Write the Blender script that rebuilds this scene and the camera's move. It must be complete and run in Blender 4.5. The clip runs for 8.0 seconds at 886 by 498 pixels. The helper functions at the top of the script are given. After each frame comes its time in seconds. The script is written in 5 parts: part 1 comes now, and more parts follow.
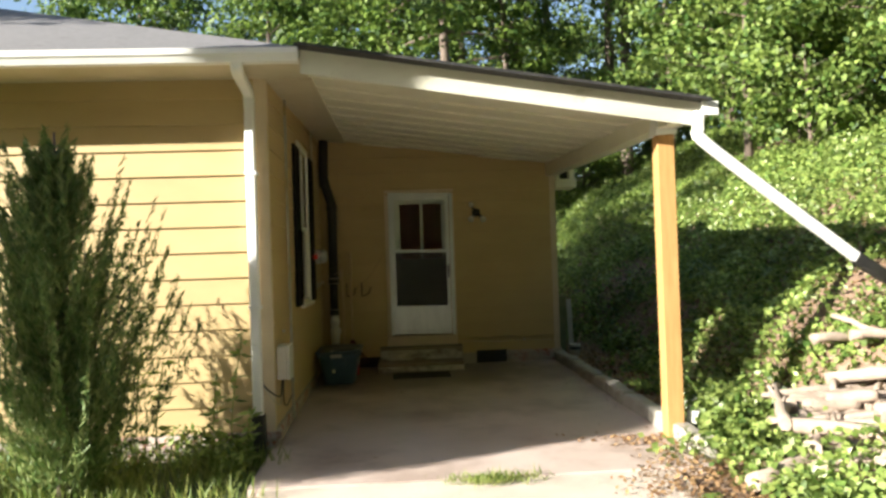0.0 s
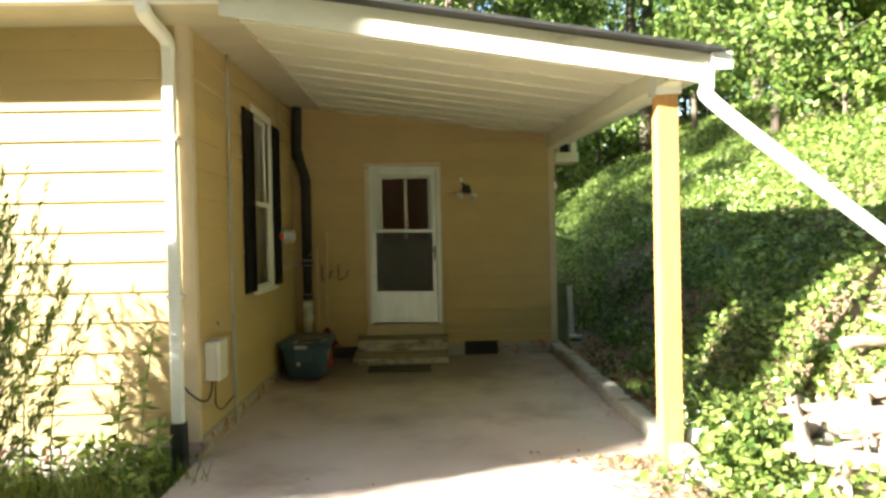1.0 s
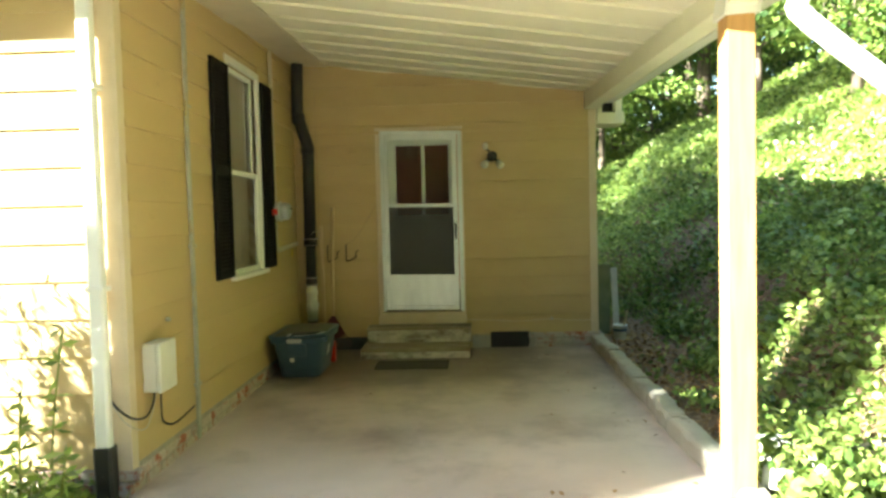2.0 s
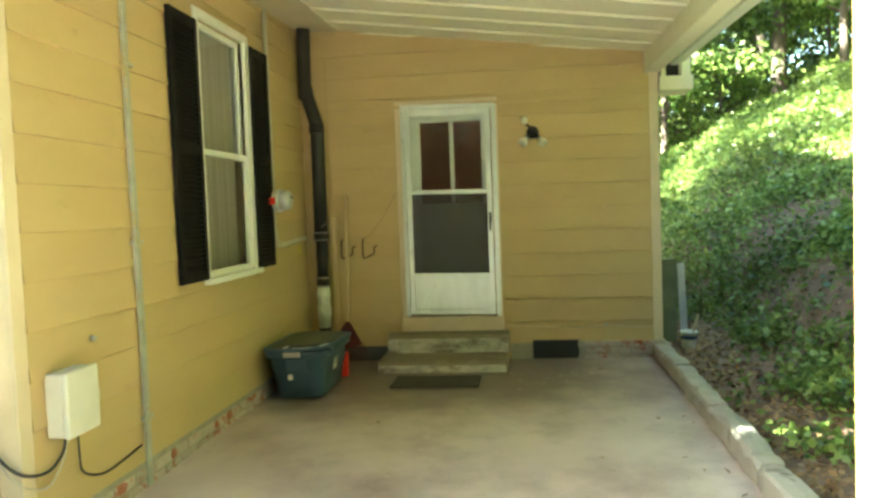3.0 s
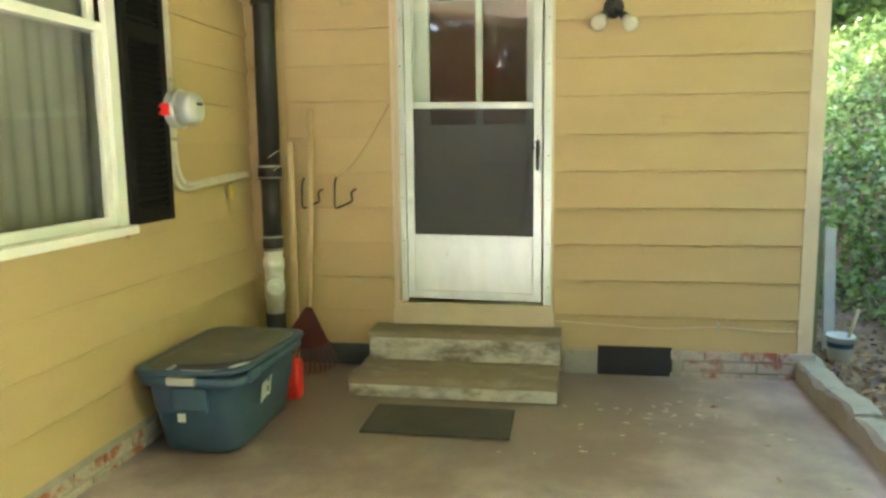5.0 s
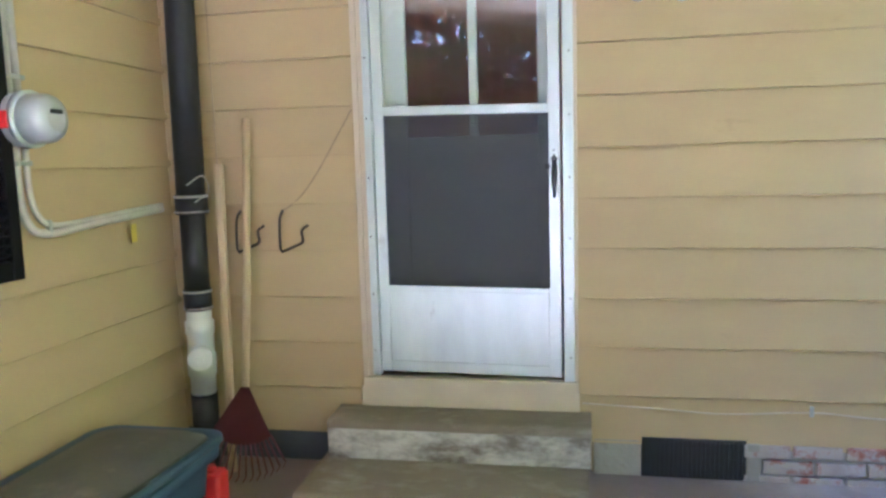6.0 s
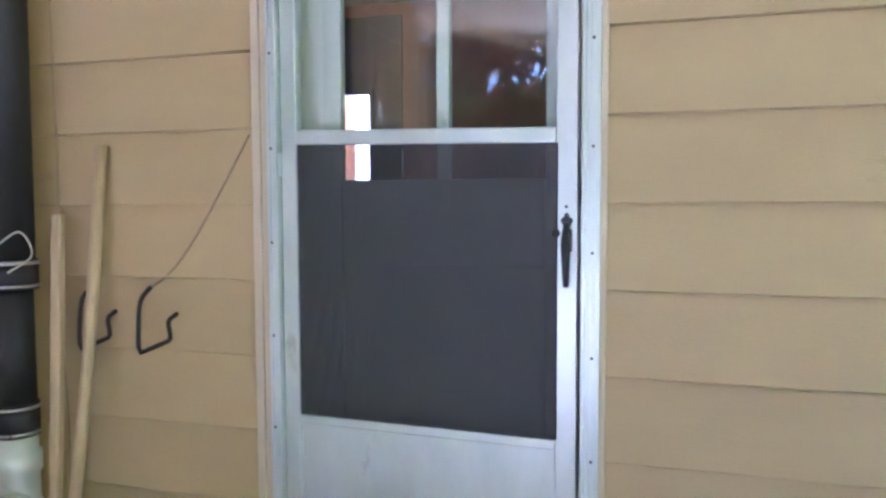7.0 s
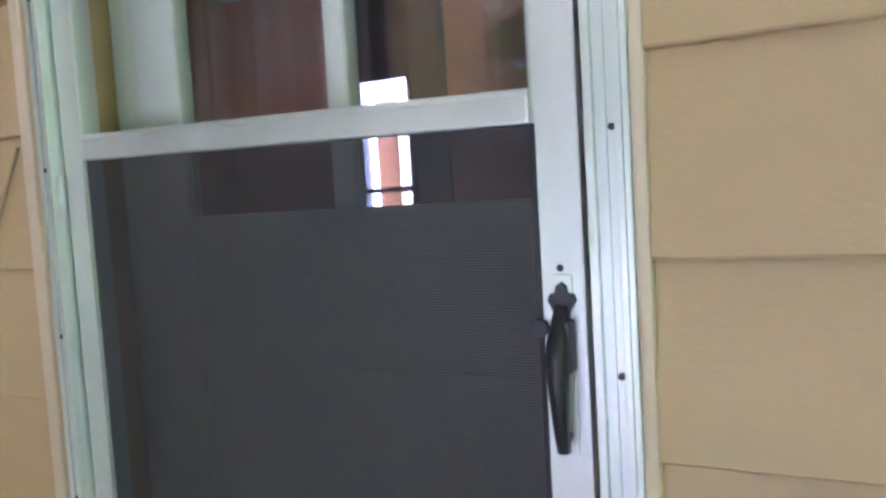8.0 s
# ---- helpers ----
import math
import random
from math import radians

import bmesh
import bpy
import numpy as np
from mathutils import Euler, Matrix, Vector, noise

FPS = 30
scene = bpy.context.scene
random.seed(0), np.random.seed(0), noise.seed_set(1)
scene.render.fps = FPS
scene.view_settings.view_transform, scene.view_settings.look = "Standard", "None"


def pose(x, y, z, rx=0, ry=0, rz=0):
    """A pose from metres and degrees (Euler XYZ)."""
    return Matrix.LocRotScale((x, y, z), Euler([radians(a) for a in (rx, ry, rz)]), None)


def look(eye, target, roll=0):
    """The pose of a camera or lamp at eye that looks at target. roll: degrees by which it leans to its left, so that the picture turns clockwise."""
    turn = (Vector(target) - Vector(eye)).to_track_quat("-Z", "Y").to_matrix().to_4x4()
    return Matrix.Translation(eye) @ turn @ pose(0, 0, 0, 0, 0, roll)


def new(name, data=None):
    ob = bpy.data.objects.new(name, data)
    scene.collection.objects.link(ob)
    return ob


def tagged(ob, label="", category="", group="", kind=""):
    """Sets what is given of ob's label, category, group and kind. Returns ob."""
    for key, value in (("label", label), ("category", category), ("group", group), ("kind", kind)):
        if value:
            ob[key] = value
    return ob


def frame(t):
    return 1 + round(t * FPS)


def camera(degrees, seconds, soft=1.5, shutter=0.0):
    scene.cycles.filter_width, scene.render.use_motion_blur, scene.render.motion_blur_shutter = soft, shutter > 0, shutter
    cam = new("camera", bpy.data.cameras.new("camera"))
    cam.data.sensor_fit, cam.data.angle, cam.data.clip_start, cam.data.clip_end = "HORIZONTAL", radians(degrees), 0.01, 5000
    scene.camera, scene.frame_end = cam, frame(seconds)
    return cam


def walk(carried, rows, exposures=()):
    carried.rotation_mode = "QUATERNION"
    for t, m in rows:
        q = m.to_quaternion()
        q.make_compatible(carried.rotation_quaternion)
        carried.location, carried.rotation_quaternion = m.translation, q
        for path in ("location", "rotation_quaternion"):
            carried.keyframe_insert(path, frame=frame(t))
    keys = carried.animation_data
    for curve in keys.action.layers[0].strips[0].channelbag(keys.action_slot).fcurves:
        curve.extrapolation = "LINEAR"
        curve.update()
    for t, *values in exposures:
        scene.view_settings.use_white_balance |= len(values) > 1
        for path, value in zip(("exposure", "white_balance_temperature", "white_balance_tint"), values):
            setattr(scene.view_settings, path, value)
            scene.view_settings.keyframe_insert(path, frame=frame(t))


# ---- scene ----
cam = camera(62.0, 8.0, soft=2.8)
PATH = [
    (0, (1.115, -10.801, 1.519), (1.241, -8.806, 1.549), -1.9),
    (0.5, (1.376, -10.312, 1.524), (1.55, -8.32, 1.51), -2.6),
    (1, (1.68, -9.79, 1.548), (1.741, -7.791, 1.52), -1.2),
    (1.2, (1.758, -9.558, 1.561), (1.775, -7.559, 1.508), -0.8),
    (2.3, (2.095, -8.119, 1.505), (1.972, -6.125, 1.406), -2.2),
    (2.5, (2.122, -7.86, 1.467), (1.959, -5.869, 1.361), -2.7),
    (3, (2.244, -7.235, 1.483), (2.009, -5.251, 1.378), -2.1),
    (3.5, (2.218, -6.544, 1.45), (1.78, -4.601, 1.269), -3.0),
    (4, (2.147, -5.859, 1.486), (1.716, -3.924, 1.22), -3.9),
    (4.2, (2.076, -5.609, 1.436), (1.676, -3.668, 1.163), -2.4),
    (5.3, (2.043, -4.176, 1.412), (1.716, -2.222, 1.144), -0.7),
    (5.5, (2.099, -3.923, 1.436), (1.741, -1.971, 1.187), -1.2),
    (6, (1.969, -3.319, 1.435), (1.607, -1.366, 1.199), -1.6),
    (6.5, (2.088, -2.628, 1.493), (1.648, -0.687, 1.299), -1.6),
    (7, (2.101, -1.932, 1.475), (1.531, -0.018, 1.356), -0.2),
    (7.5, (2.142, -1.307, 1.499), (1.456, 0.567, 1.364), -1.7),
    (8, (2.115, -0.825, 1.557), (1.229, 0.963, 1.418), -3.4),
]
EXPOSURES = [(0.0, 1.75, 6500, 10), (0.5, 2.35, 6500, 9), (1.0, 2.8, 6550, 6), (2.5, 3.95, 6350, -5), (4.2, 4.75, 6300, -6), (5.3, 5.05, 5200, 24), (6.5, 5.0, 4350, 38), (7.0, 4.9, 4350, 40), (8.0, 4.8, 4500, 40)]
walk(cam, [(t, look(eye, aim, roll)) for t, eye, aim, roll in PATH], EXPOSURES)

# ---- world, sun ----
SUN_DIR = Vector((2.4, 1.2, -1.0)).normalized()
world = bpy.data.worlds.new("sky")
scene.world = world
world.use_nodes = True
sky = world.node_tree.nodes.new("ShaderNodeTexSky")
sky.sky_type = "NISHITA"
sky.sun_disc = False
sky.sun_elevation = radians(20.4)
sky.sun_rotation = radians(243.4)
world.node_tree.links.new(sky.outputs[0], world.node_tree.nodes["Background"].inputs[0])
world.node_tree.nodes["Background"].inputs[1].default_value = 0.075
sun = new("sun", bpy.data.lights.new("sun", "SUN"))
sun.data.energy = 5.0
sun.data.color = (1.0, 0.95, 0.86)
sun.data.angle = radians(0.6)
sun.matrix_world = look((-27, -12, 10), (-27 + SUN_DIR.x, -12 + SUN_DIR.y, 10 + SUN_DIR.z))


# ---- materials ----
def nodes_of(name):
    m = bpy.data.materials.new(name)
    m.use_nodes = True
    return m, m.node_tree.nodes, m.node_tree.links, m.node_tree.nodes["Principled BSDF"]


def surface(name, c1, c2, scale=4.0, rough=0.6, metal=0.0, bump=0.15, fine=90.0, stain=None, stain_scale=1.2, stain_at=0.62, stretch=(1, 1, 1), vary=0.0, spec=0.5, stain_soft=0.1):
    """Two-scale mottled surface: c1 to c2 by a broad noise, fine grain as bump, an optional stain colour in patches."""
    m, n, l, b = nodes_of(name)
    co = n.new("ShaderNodeTexCoord")
    mp = n.new("ShaderNodeMapping")
    mp.inputs["Scale"].default_value = stretch
    geo = n.new("ShaderNodeNewGeometry")
    l.new(geo.outputs["Position"], mp.inputs["Vector"])
    broad = n.new("ShaderNodeTexNoise")
    broad.inputs["Scale"].default_value = scale
    broad.inputs["Detail"].default_value = 6
    broad.inputs["Roughness"].default_value = 0.6
    l.new(mp.outputs[0], broad.inputs["Vector"])
    ramp = n.new("ShaderNodeValToRGB")
    ramp.color_ramp.elements[0].position, ramp.color_ramp.elements[0].color = 0.32, (*c1, 1)
    ramp.color_ramp.elements[1].position, ramp.color_ramp.elements[1].color = 0.68, (*c2, 1)
    l.new(broad.outputs["Fac"], ramp.inputs[0])
    colour = ramp.outputs[0]
    if stain:
        sn = n.new("ShaderNodeTexNoise")
        sn.inputs["Scale"].default_value = stain_scale
        sn.inputs["Detail"].default_value = 8
        sn.inputs["Roughness"].default_value = 0.68
        l.new(mp.outputs[0], sn.inputs["Vector"])
        sr = n.new("ShaderNodeValToRGB")
        sr.color_ramp.elements[0].position = stain_at
        sr.color_ramp.elements[1].position = min(1.0, stain_at + stain_soft)
        l.new(sn.outputs["Fac"], sr.inputs[0])
        mix = n.new("ShaderNodeMix")
        mix.data_type = "RGBA"
        l.new(sr.outputs[0], mix.inputs["Factor"])
        l.new(colour, mix.inputs["A"])
        mix.inputs["B"].default_value = (*stain, 1)
        colour = mix.outputs["Result"]
    if vary:
        info = n.new("ShaderNodeObjectInfo")
        rng = n.new("ShaderNodeMapRange")
        rng.inputs["To Min"].default_value, rng.inputs["To Max"].default_value = 1 - vary, 1 + vary
        l.new(info.outputs["Random"], rng.inputs["Value"])
        hsv = n.new("ShaderNodeHueSaturation")
        l.new(rng.outputs[0], hsv.inputs["Value"])
        l.new(colour, hsv.inputs["Color"])
        colour = hsv.outputs[0]
    l.new(colour, b.inputs["Base Color"])
    grain = n.new("ShaderNodeTexNoise")
    grain.inputs["Scale"].default_value = fine
    grain.inputs["Detail"].default_value = 4
    l.new(mp.outputs[0], grain.inputs["Vector"])
    bp = n.new("ShaderNodeBump")
    bp.inputs["Strength"].default_value = bump
    bp.inputs["Distance"].default_value = 0.01
    l.new(grain.outputs["Fac"], bp.inputs["Height"])
    l.new(bp.outputs[0], b.inputs["Normal"])
    rr = n.new("ShaderNodeMapRange")
    rr.inputs["To Min"].default_value, rr.inputs["To Max"].default_value = max(0.02, rough - 0.12), min(1, rough + 0.12)
    l.new(broad.outputs["Fac"], rr.inputs["Value"])
    l.new(rr.outputs[0], b.inputs["Roughness"])
    b.inputs["Metallic"].default_value = metal
    b.inputs["Specular IOR Level"].default_value = spec
    return m


def leafy(name, dark, light, extra, through_amount=0.35, gloss=0.5, spec=0.3):
    m, n, l, b = nodes_of(name)
    geo = n.new("ShaderNodeNewGeometry")
    ramp = n.new("ShaderNodeValToRGB")
    e = ramp.color_ramp.elements
    e[0].color, e[1].color = (*dark, 1), (*light, 1)
    third = e.new(0.95)
    third.color = (*extra, 1)
    e[1].position = 0.85
    l.new(geo.outputs["Random Per Island"], ramp.inputs[0])
    noise_big = n.new("ShaderNodeTexNoise")
    noise_big.inputs["Scale"].default_value = 0.9
    l.new(geo.outputs["Position"], noise_big.inputs["Vector"])
    rng = n.new("ShaderNodeMapRange")
    rng.inputs["From Min"].default_value, rng.inputs["From Max"].default_value = 0.3, 0.7
    rng.inputs["To Min"].default_value, rng.inputs["To Max"].default_value = 0.7, 1.3
    l.new(noise_big.outputs["Fac"], rng.inputs["Value"])
    hsv = n.new("ShaderNodeHueSaturation")
    l.new(rng.outputs[0], hsv.inputs["Value"])
    l.new(ramp.outputs[0], hsv.inputs["Color"])
    l.new(hsv.outputs[0], b.inputs["Base Color"])
    b.inputs["Roughness"].default_value = gloss
    b.inputs["Specular IOR Level"].default_value = spec
    tr = n.new("ShaderNodeBsdfTranslucent")
    l.new(hsv.outputs[0], tr.inputs["Color"])
    mix = n.new("ShaderNodeMixShader")
    mix.inputs[0].default_value = through_amount
    l.new(b.outputs[0], mix.inputs[1])
    l.new(tr.outputs[0], mix.inputs[2])
    l.new(mix.outputs[0], n["Material Output"].inputs["Surface"])
    return m


def pane_glass(name, tint=(0.95, 0.97, 0.96), clear=0.82):
    m, n, l, b = nodes_of(name)
    tr = n.new("ShaderNodeBsdfTransparent")
    tr.inputs[0].default_value = (*tint, 1)
    gl = n.new("ShaderNodeBsdfGlossy")
    gl.inputs["Roughness"].default_value = 0.02
    lw = n.new("ShaderNodeLayerWeight")
    lw.inputs[0].default_value = 0.5
    pw = n.new("ShaderNodeMath")
    pw.operation = "POWER"
    pw.inputs[1].default_value = 4.0
    l.new(lw.outputs["Facing"], pw.inputs[0])
    add = n.new("ShaderNodeMath")
    add.operation = "MULTIPLY_ADD"
    add.inputs[1].default_value = 0.9
    add.inputs[2].default_value = 0.92 - clear
    l.new(pw.outputs[0], add.inputs[0])
    mix = n.new("ShaderNodeMixShader")
    l.new(add.outputs[0], mix.inputs[0])
    l.new(tr.outputs[0], mix.inputs[1])
    l.new(gl.outputs[0], mix.inputs[2])
    l.new(mix.outputs[0], n["Material Output"].inputs["Surface"])
    return m


def mesh_screen(name):
    """Woven insect screen: a fine see-through grid of dark wire."""
    m, n, l, b = nodes_of(name)
    b.inputs["Base Color"].default_value = (0.026, 0.027, 0.029, 1)
    b.inputs["Roughness"].default_value = 0.55
    tr = n.new("ShaderNodeBsdfTransparent")
    geo = n.new("ShaderNodeNewGeometry")
    sep = n.new("ShaderNodeSeparateXYZ")
    l.new(geo.outputs["Position"], sep.inputs[0])
    waves = []
    for out in ("X", "Z"):
        mul = n.new("ShaderNodeMath")
        mul.operation = "MULTIPLY"
        mul.inputs[1].default_value = 2 * math.pi / 0.0034
        l.new(sep.outputs[out], mul.inputs[0])
        s = n.new("ShaderNodeMath")
        s.operation = "SINE"
        l.new(mul.outputs[0], s.inputs[0])
        waves.append(s)
    big = n.new("ShaderNodeMath")
    big.operation = "MAXIMUM"
    l.new(waves[0].outputs[0], big.inputs[0])
    l.new(waves[1].outputs[0], big.inputs[1])
    rng = n.new("ShaderNodeMapRange")
    rng.inputs["From Min"].default_value, rng.inputs["From Max"].default_value = -0.2, 1
    rng.inputs["To Min"].default_value, rng.inputs["To Max"].default_value = 0.56, 0.97
    l.new(big.outputs[0], rng.inputs["Value"])
    mix = n.new("ShaderNodeMixShader")
    l.new(rng.outputs[0], mix.inputs[0])
    l.new(tr.outputs[0], mix.inputs[1])
    l.new(b.outputs[0], mix.inputs[2])
    l.new(mix.outputs[0], n["Material Output"].inputs["Surface"])
    return m


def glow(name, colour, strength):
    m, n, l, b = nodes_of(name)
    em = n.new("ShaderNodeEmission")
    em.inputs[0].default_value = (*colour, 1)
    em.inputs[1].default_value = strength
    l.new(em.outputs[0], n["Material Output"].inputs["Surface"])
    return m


SIDING = surface("siding_paint", (0.475, 0.350, 0.168), (0.52, 0.388, 0.190), 1.6, 0.5, bump=0.12, fine=70, stain=(0.40, 0.29, 0.14), stain_scale=2.2, stain_at=0.64, stretch=(1, 1, 2.5), vary=0.04)
TRIM = surface("trim_paint", (0.58, 0.48, 0.33), (0.65, 0.55, 0.39), 5, 0.5, bump=0.2, stain=(0.38, 0.30, 0.2), stain_scale=9, stain_at=0.68)
WHITE = surface("white_metal_paint", (0.72, 0.72, 0.68), (0.8, 0.8, 0.76), 3, 0.4, bump=0.05, stain=(0.55, 0.54, 0.47), stain_scale=5, stain_at=0.66)
CEIL = surface("ceiling_paint", (0.74, 0.71, 0.55), (0.80, 0.77, 0.62), 2.5, 0.6, bump=0.1, stain=(0.58, 0.53, 0.38), stain_scale=1.5, stain_at=0.66)
FASC = surface("fascia_paint", (0.52, 0.51, 0.41), (0.62, 0.61, 0.50), 4, 0.6, bump=0.12, stain=(0.40, 0.38, 0.28), stain_scale=6, stain_at=0.58, stretch=(0.4, 1, 1))
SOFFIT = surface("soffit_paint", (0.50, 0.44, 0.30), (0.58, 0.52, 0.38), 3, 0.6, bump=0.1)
DOORW = surface("door_white", (0.66, 0.68, 0.62), (0.74, 0.76, 0.70), 6, 0.4, bump=0.05, stain=(0.52, 0.52, 0.45), stain_scale=7, stain_at=0.66)
ALU = surface("mill_aluminium", (0.58, 0.62, 0.60), (0.71, 0.75, 0.73), 7, 0.36, metal=0.55, bump=0.06, stain=(0.45, 0.45, 0.44), stain_scale=11, stain_at=0.64, stretch=(1, 1, 0.3))
GALV = surface("weathered_galvanised", (0.33, 0.34, 0.30), (0.46, 0.47, 0.42), 9, 0.55, metal=0.3, bump=0.2, stain=(0.42, 0.34, 0.16), stain_scale=5, stain_at=0.55)
BLACKP = surface("shutter_black", (0.007, 0.0065, 0.0065), (0.011, 0.0105, 0.010), 7, 0.7, bump=0.1, spec=0.15)
ABS = surface("black_pipe", (0.011, 0.0105, 0.0105), (0.022, 0.0205, 0.0195), 8, 0.58, bump=0.1, stain=(0.07, 0.065, 0.06), stain_scale=14, stain_at=0.66)
PVC = surface("white_pvc", (0.62, 0.62, 0.56), (0.72, 0.72, 0.66), 9, 0.35, bump=0.05, stain=(0.45, 0.43, 0.36), stain_scale=14, stain_at=0.64)
STEEL = surface("band_steel", (0.4, 0.38, 0.35), (0.6, 0.58, 0.55), 20, 0.3, metal=0.9, bump=0.1, stain=(0.2, 0.1, 0.05), stain_scale=25, stain_at=0.6)
DRIVE = surface("driveway_concrete", (0.54, 0.46, 0.38), (0.68, 0.59, 0.50), 1.3, 0.7, bump=0.4, fine=60, stain=(0.38, 0.30, 0.235), stain_scale=1.2, stain_at=0.54, stain_soft=0.25)
CONC = surface("slab_concrete", (0.52, 0.42, 0.365), (0.67, 0.555, 0.49), 1.1, 0.34, bump=0.26, fine=70, stain=(0.24, 0.17, 0.135), stain_scale=0.8, stain_at=0.5, stain_soft=0.25)


def dark_patch(material, centre, radii, colour, amount):
    """One large darker patch with a ragged edge, laid over a surface's colour."""
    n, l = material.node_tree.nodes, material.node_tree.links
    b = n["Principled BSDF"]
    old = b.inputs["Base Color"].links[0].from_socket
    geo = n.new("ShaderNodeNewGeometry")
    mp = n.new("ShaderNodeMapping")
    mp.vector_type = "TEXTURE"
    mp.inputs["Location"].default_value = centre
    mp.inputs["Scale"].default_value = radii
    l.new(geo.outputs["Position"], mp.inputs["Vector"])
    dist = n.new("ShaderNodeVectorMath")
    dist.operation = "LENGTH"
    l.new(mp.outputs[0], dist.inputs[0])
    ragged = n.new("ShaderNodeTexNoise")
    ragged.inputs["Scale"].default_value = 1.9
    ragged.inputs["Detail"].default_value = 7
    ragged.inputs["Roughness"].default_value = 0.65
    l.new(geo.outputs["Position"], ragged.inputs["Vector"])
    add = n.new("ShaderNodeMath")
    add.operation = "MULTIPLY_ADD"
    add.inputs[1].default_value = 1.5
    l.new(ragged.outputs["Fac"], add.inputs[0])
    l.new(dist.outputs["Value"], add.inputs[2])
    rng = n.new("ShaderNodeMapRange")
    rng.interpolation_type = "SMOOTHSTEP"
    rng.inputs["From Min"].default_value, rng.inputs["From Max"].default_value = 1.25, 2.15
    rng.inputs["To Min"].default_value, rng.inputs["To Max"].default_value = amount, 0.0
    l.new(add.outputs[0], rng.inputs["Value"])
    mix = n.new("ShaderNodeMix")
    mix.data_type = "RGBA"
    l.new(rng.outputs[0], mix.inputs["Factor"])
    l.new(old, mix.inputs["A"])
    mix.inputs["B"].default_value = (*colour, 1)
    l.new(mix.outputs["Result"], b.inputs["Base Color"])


# darker ragged patch over the back part of the slab
dark_patch(CONC, (1.0, -0.6, 0), (2.6, 1.35, 1), (0.17, 0.125, 0.105), 0.85)
CURB = surface("curb_concrete", (0.32, 0.29, 0.235), (0.42, 0.39, 0.33), 4, 0.8, bump=0.6, fine=40, stain=(0.18, 0.155, 0.115), stain_scale=4, stain_at=0.58)
STEPC = surface("step_concrete", (0.185, 0.15, 0.105), (0.27, 0.22, 0.16), 4, 0.75, bump=0.5, fine=55, stain=(0.42, 0.38, 0.31), stain_scale=9, stain_at=0.5, stain_soft=0.3, stretch=(0.5, 1, 1))
STEPR = surface("worn_riser_paint", (0.56, 0.54, 0.47), (0.64, 0.61, 0.54), 5, 0.7, bump=0.5, fine=50, stain=(0.2, 0.17, 0.135), stain_scale=9, stain_at=0.42, stain_soft=0.2, stretch=(0.5, 1, 1))
BRICK = surface("worn_painted_brick", (0.42, 0.35, 0.30), (0.54, 0.49, 0.44), 9, 0.85, bump=0.6, fine=45, stain=(0.36, 0.13, 0.085), stain_scale=9, stain_at=0.5, vary=0.12)
MORTAR = surface("mortar", (0.3, 0.27, 0.23), (0.4, 0.37, 0.33), 12, 0.9, bump=0.6, fine=60)
# slate board colour, darkened further for the shade beside the steps
DARKB = surface("shaded_slate_foundation", (0.07, 0.085, 0.09), (0.11, 0.125, 0.13), 5, 0.8, bump=0.4, stain=(0.08, 0.085, 0.085), stain_scale=4, stain_at=0.58)
VENT = surface("vent_iron", (0.02, 0.021, 0.023), (0.035, 0.036, 0.04), 10, 0.6, bump=0.2)
POST = surface("treated_timber", (0.42, 0.225, 0.075), (0.52, 0.295, 0.11), 5, 0.65, bump=0.3, fine=60, stain=(0.36, 0.19, 0.06), stain_scale=3.5, stain_at=0.62, stretch=(6, 6, 0.5))
HANDLE = surface("ash_handle", (0.5, 0.36, 0.19), (0.62, 0.47, 0.27), 8, 0.55, bump=0.2, stain=(0.33, 0.22, 0.11), stain_scale=6, stain_at=0.6, stretch=(5, 5, 0.5))
RAKE = surface("maroon_plastic", (0.11, 0.025, 0.03), (0.16, 0.04, 0.045), 9, 0.5, bump=0.1)
REDP = surface("red_plastic", (0.55, 0.02, 0.015), (0.65, 0.03, 0.02), 9, 0.35, bump=0.05)
TUB = surface("slate_blue_plastic", (0.040, 0.080, 0.128), (0.054, 0.102, 0.158), 4, 0.42, bump=0.15, fine=120, stain=(0.13, 0.15, 0.16), stain_scale=6, stain_at=0.66)
LID = surface("dusty_lid_plastic", (0.085, 0.085, 0.07), (0.13, 0.125, 0.10), 4, 0.65, bump=0.2, stain=(0.19, 0.17, 0.13), stain_scale=4, stain_at=0.6)
BOXG = surface("utility_box_plastic", (0.58, 0.57, 0.48), (0.66, 0.65, 0.56), 5, 0.45, bump=0.08, stain=(0.46, 0.43, 0.33), stain_scale=7, stain_at=0.64)
METER = surface("meter_enamel", (0.45, 0.46, 0.46), (0.55, 0.56, 0.56), 8, 0.35, metal=0.3, bump=0.05)
CABLE = surface("grey_cable", (0.45, 0.41, 0.33), (0.56, 0.52, 0.43), 12, 0.6, bump=0.1)
CORD = surface("jute_cord", (0.30, 0.22, 0.13), (0.38, 0.28, 0.17), 30, 0.9, bump=0.3)
HANDB = surface("handle_black_enamel", (0.010, 0.010, 0.011), (0.02, 0.02, 0.021), 30, 0.38, bump=0.08, fine=160)
BLACKC = surface("black_cable", (0.02, 0.02, 0.02), (0.05, 0.045, 0.04), 12, 0.55, bump=0.1)
IRON = surface("dark_iron", (0.03, 0.025, 0.022), (0.06, 0.045, 0.038), 15, 0.5, metal=0.4, bump=0.2)
YTAG = surface("yellow_tag", (0.6, 0.45, 0.03), (0.7, 0.52, 0.05), 9, 0.5, bump=0.05)
MATT = surface("rubber_mat", (0.05, 0.045, 0.042), (0.085, 0.075, 0.068), 5, 0.85, bump=0.6, fine=130)
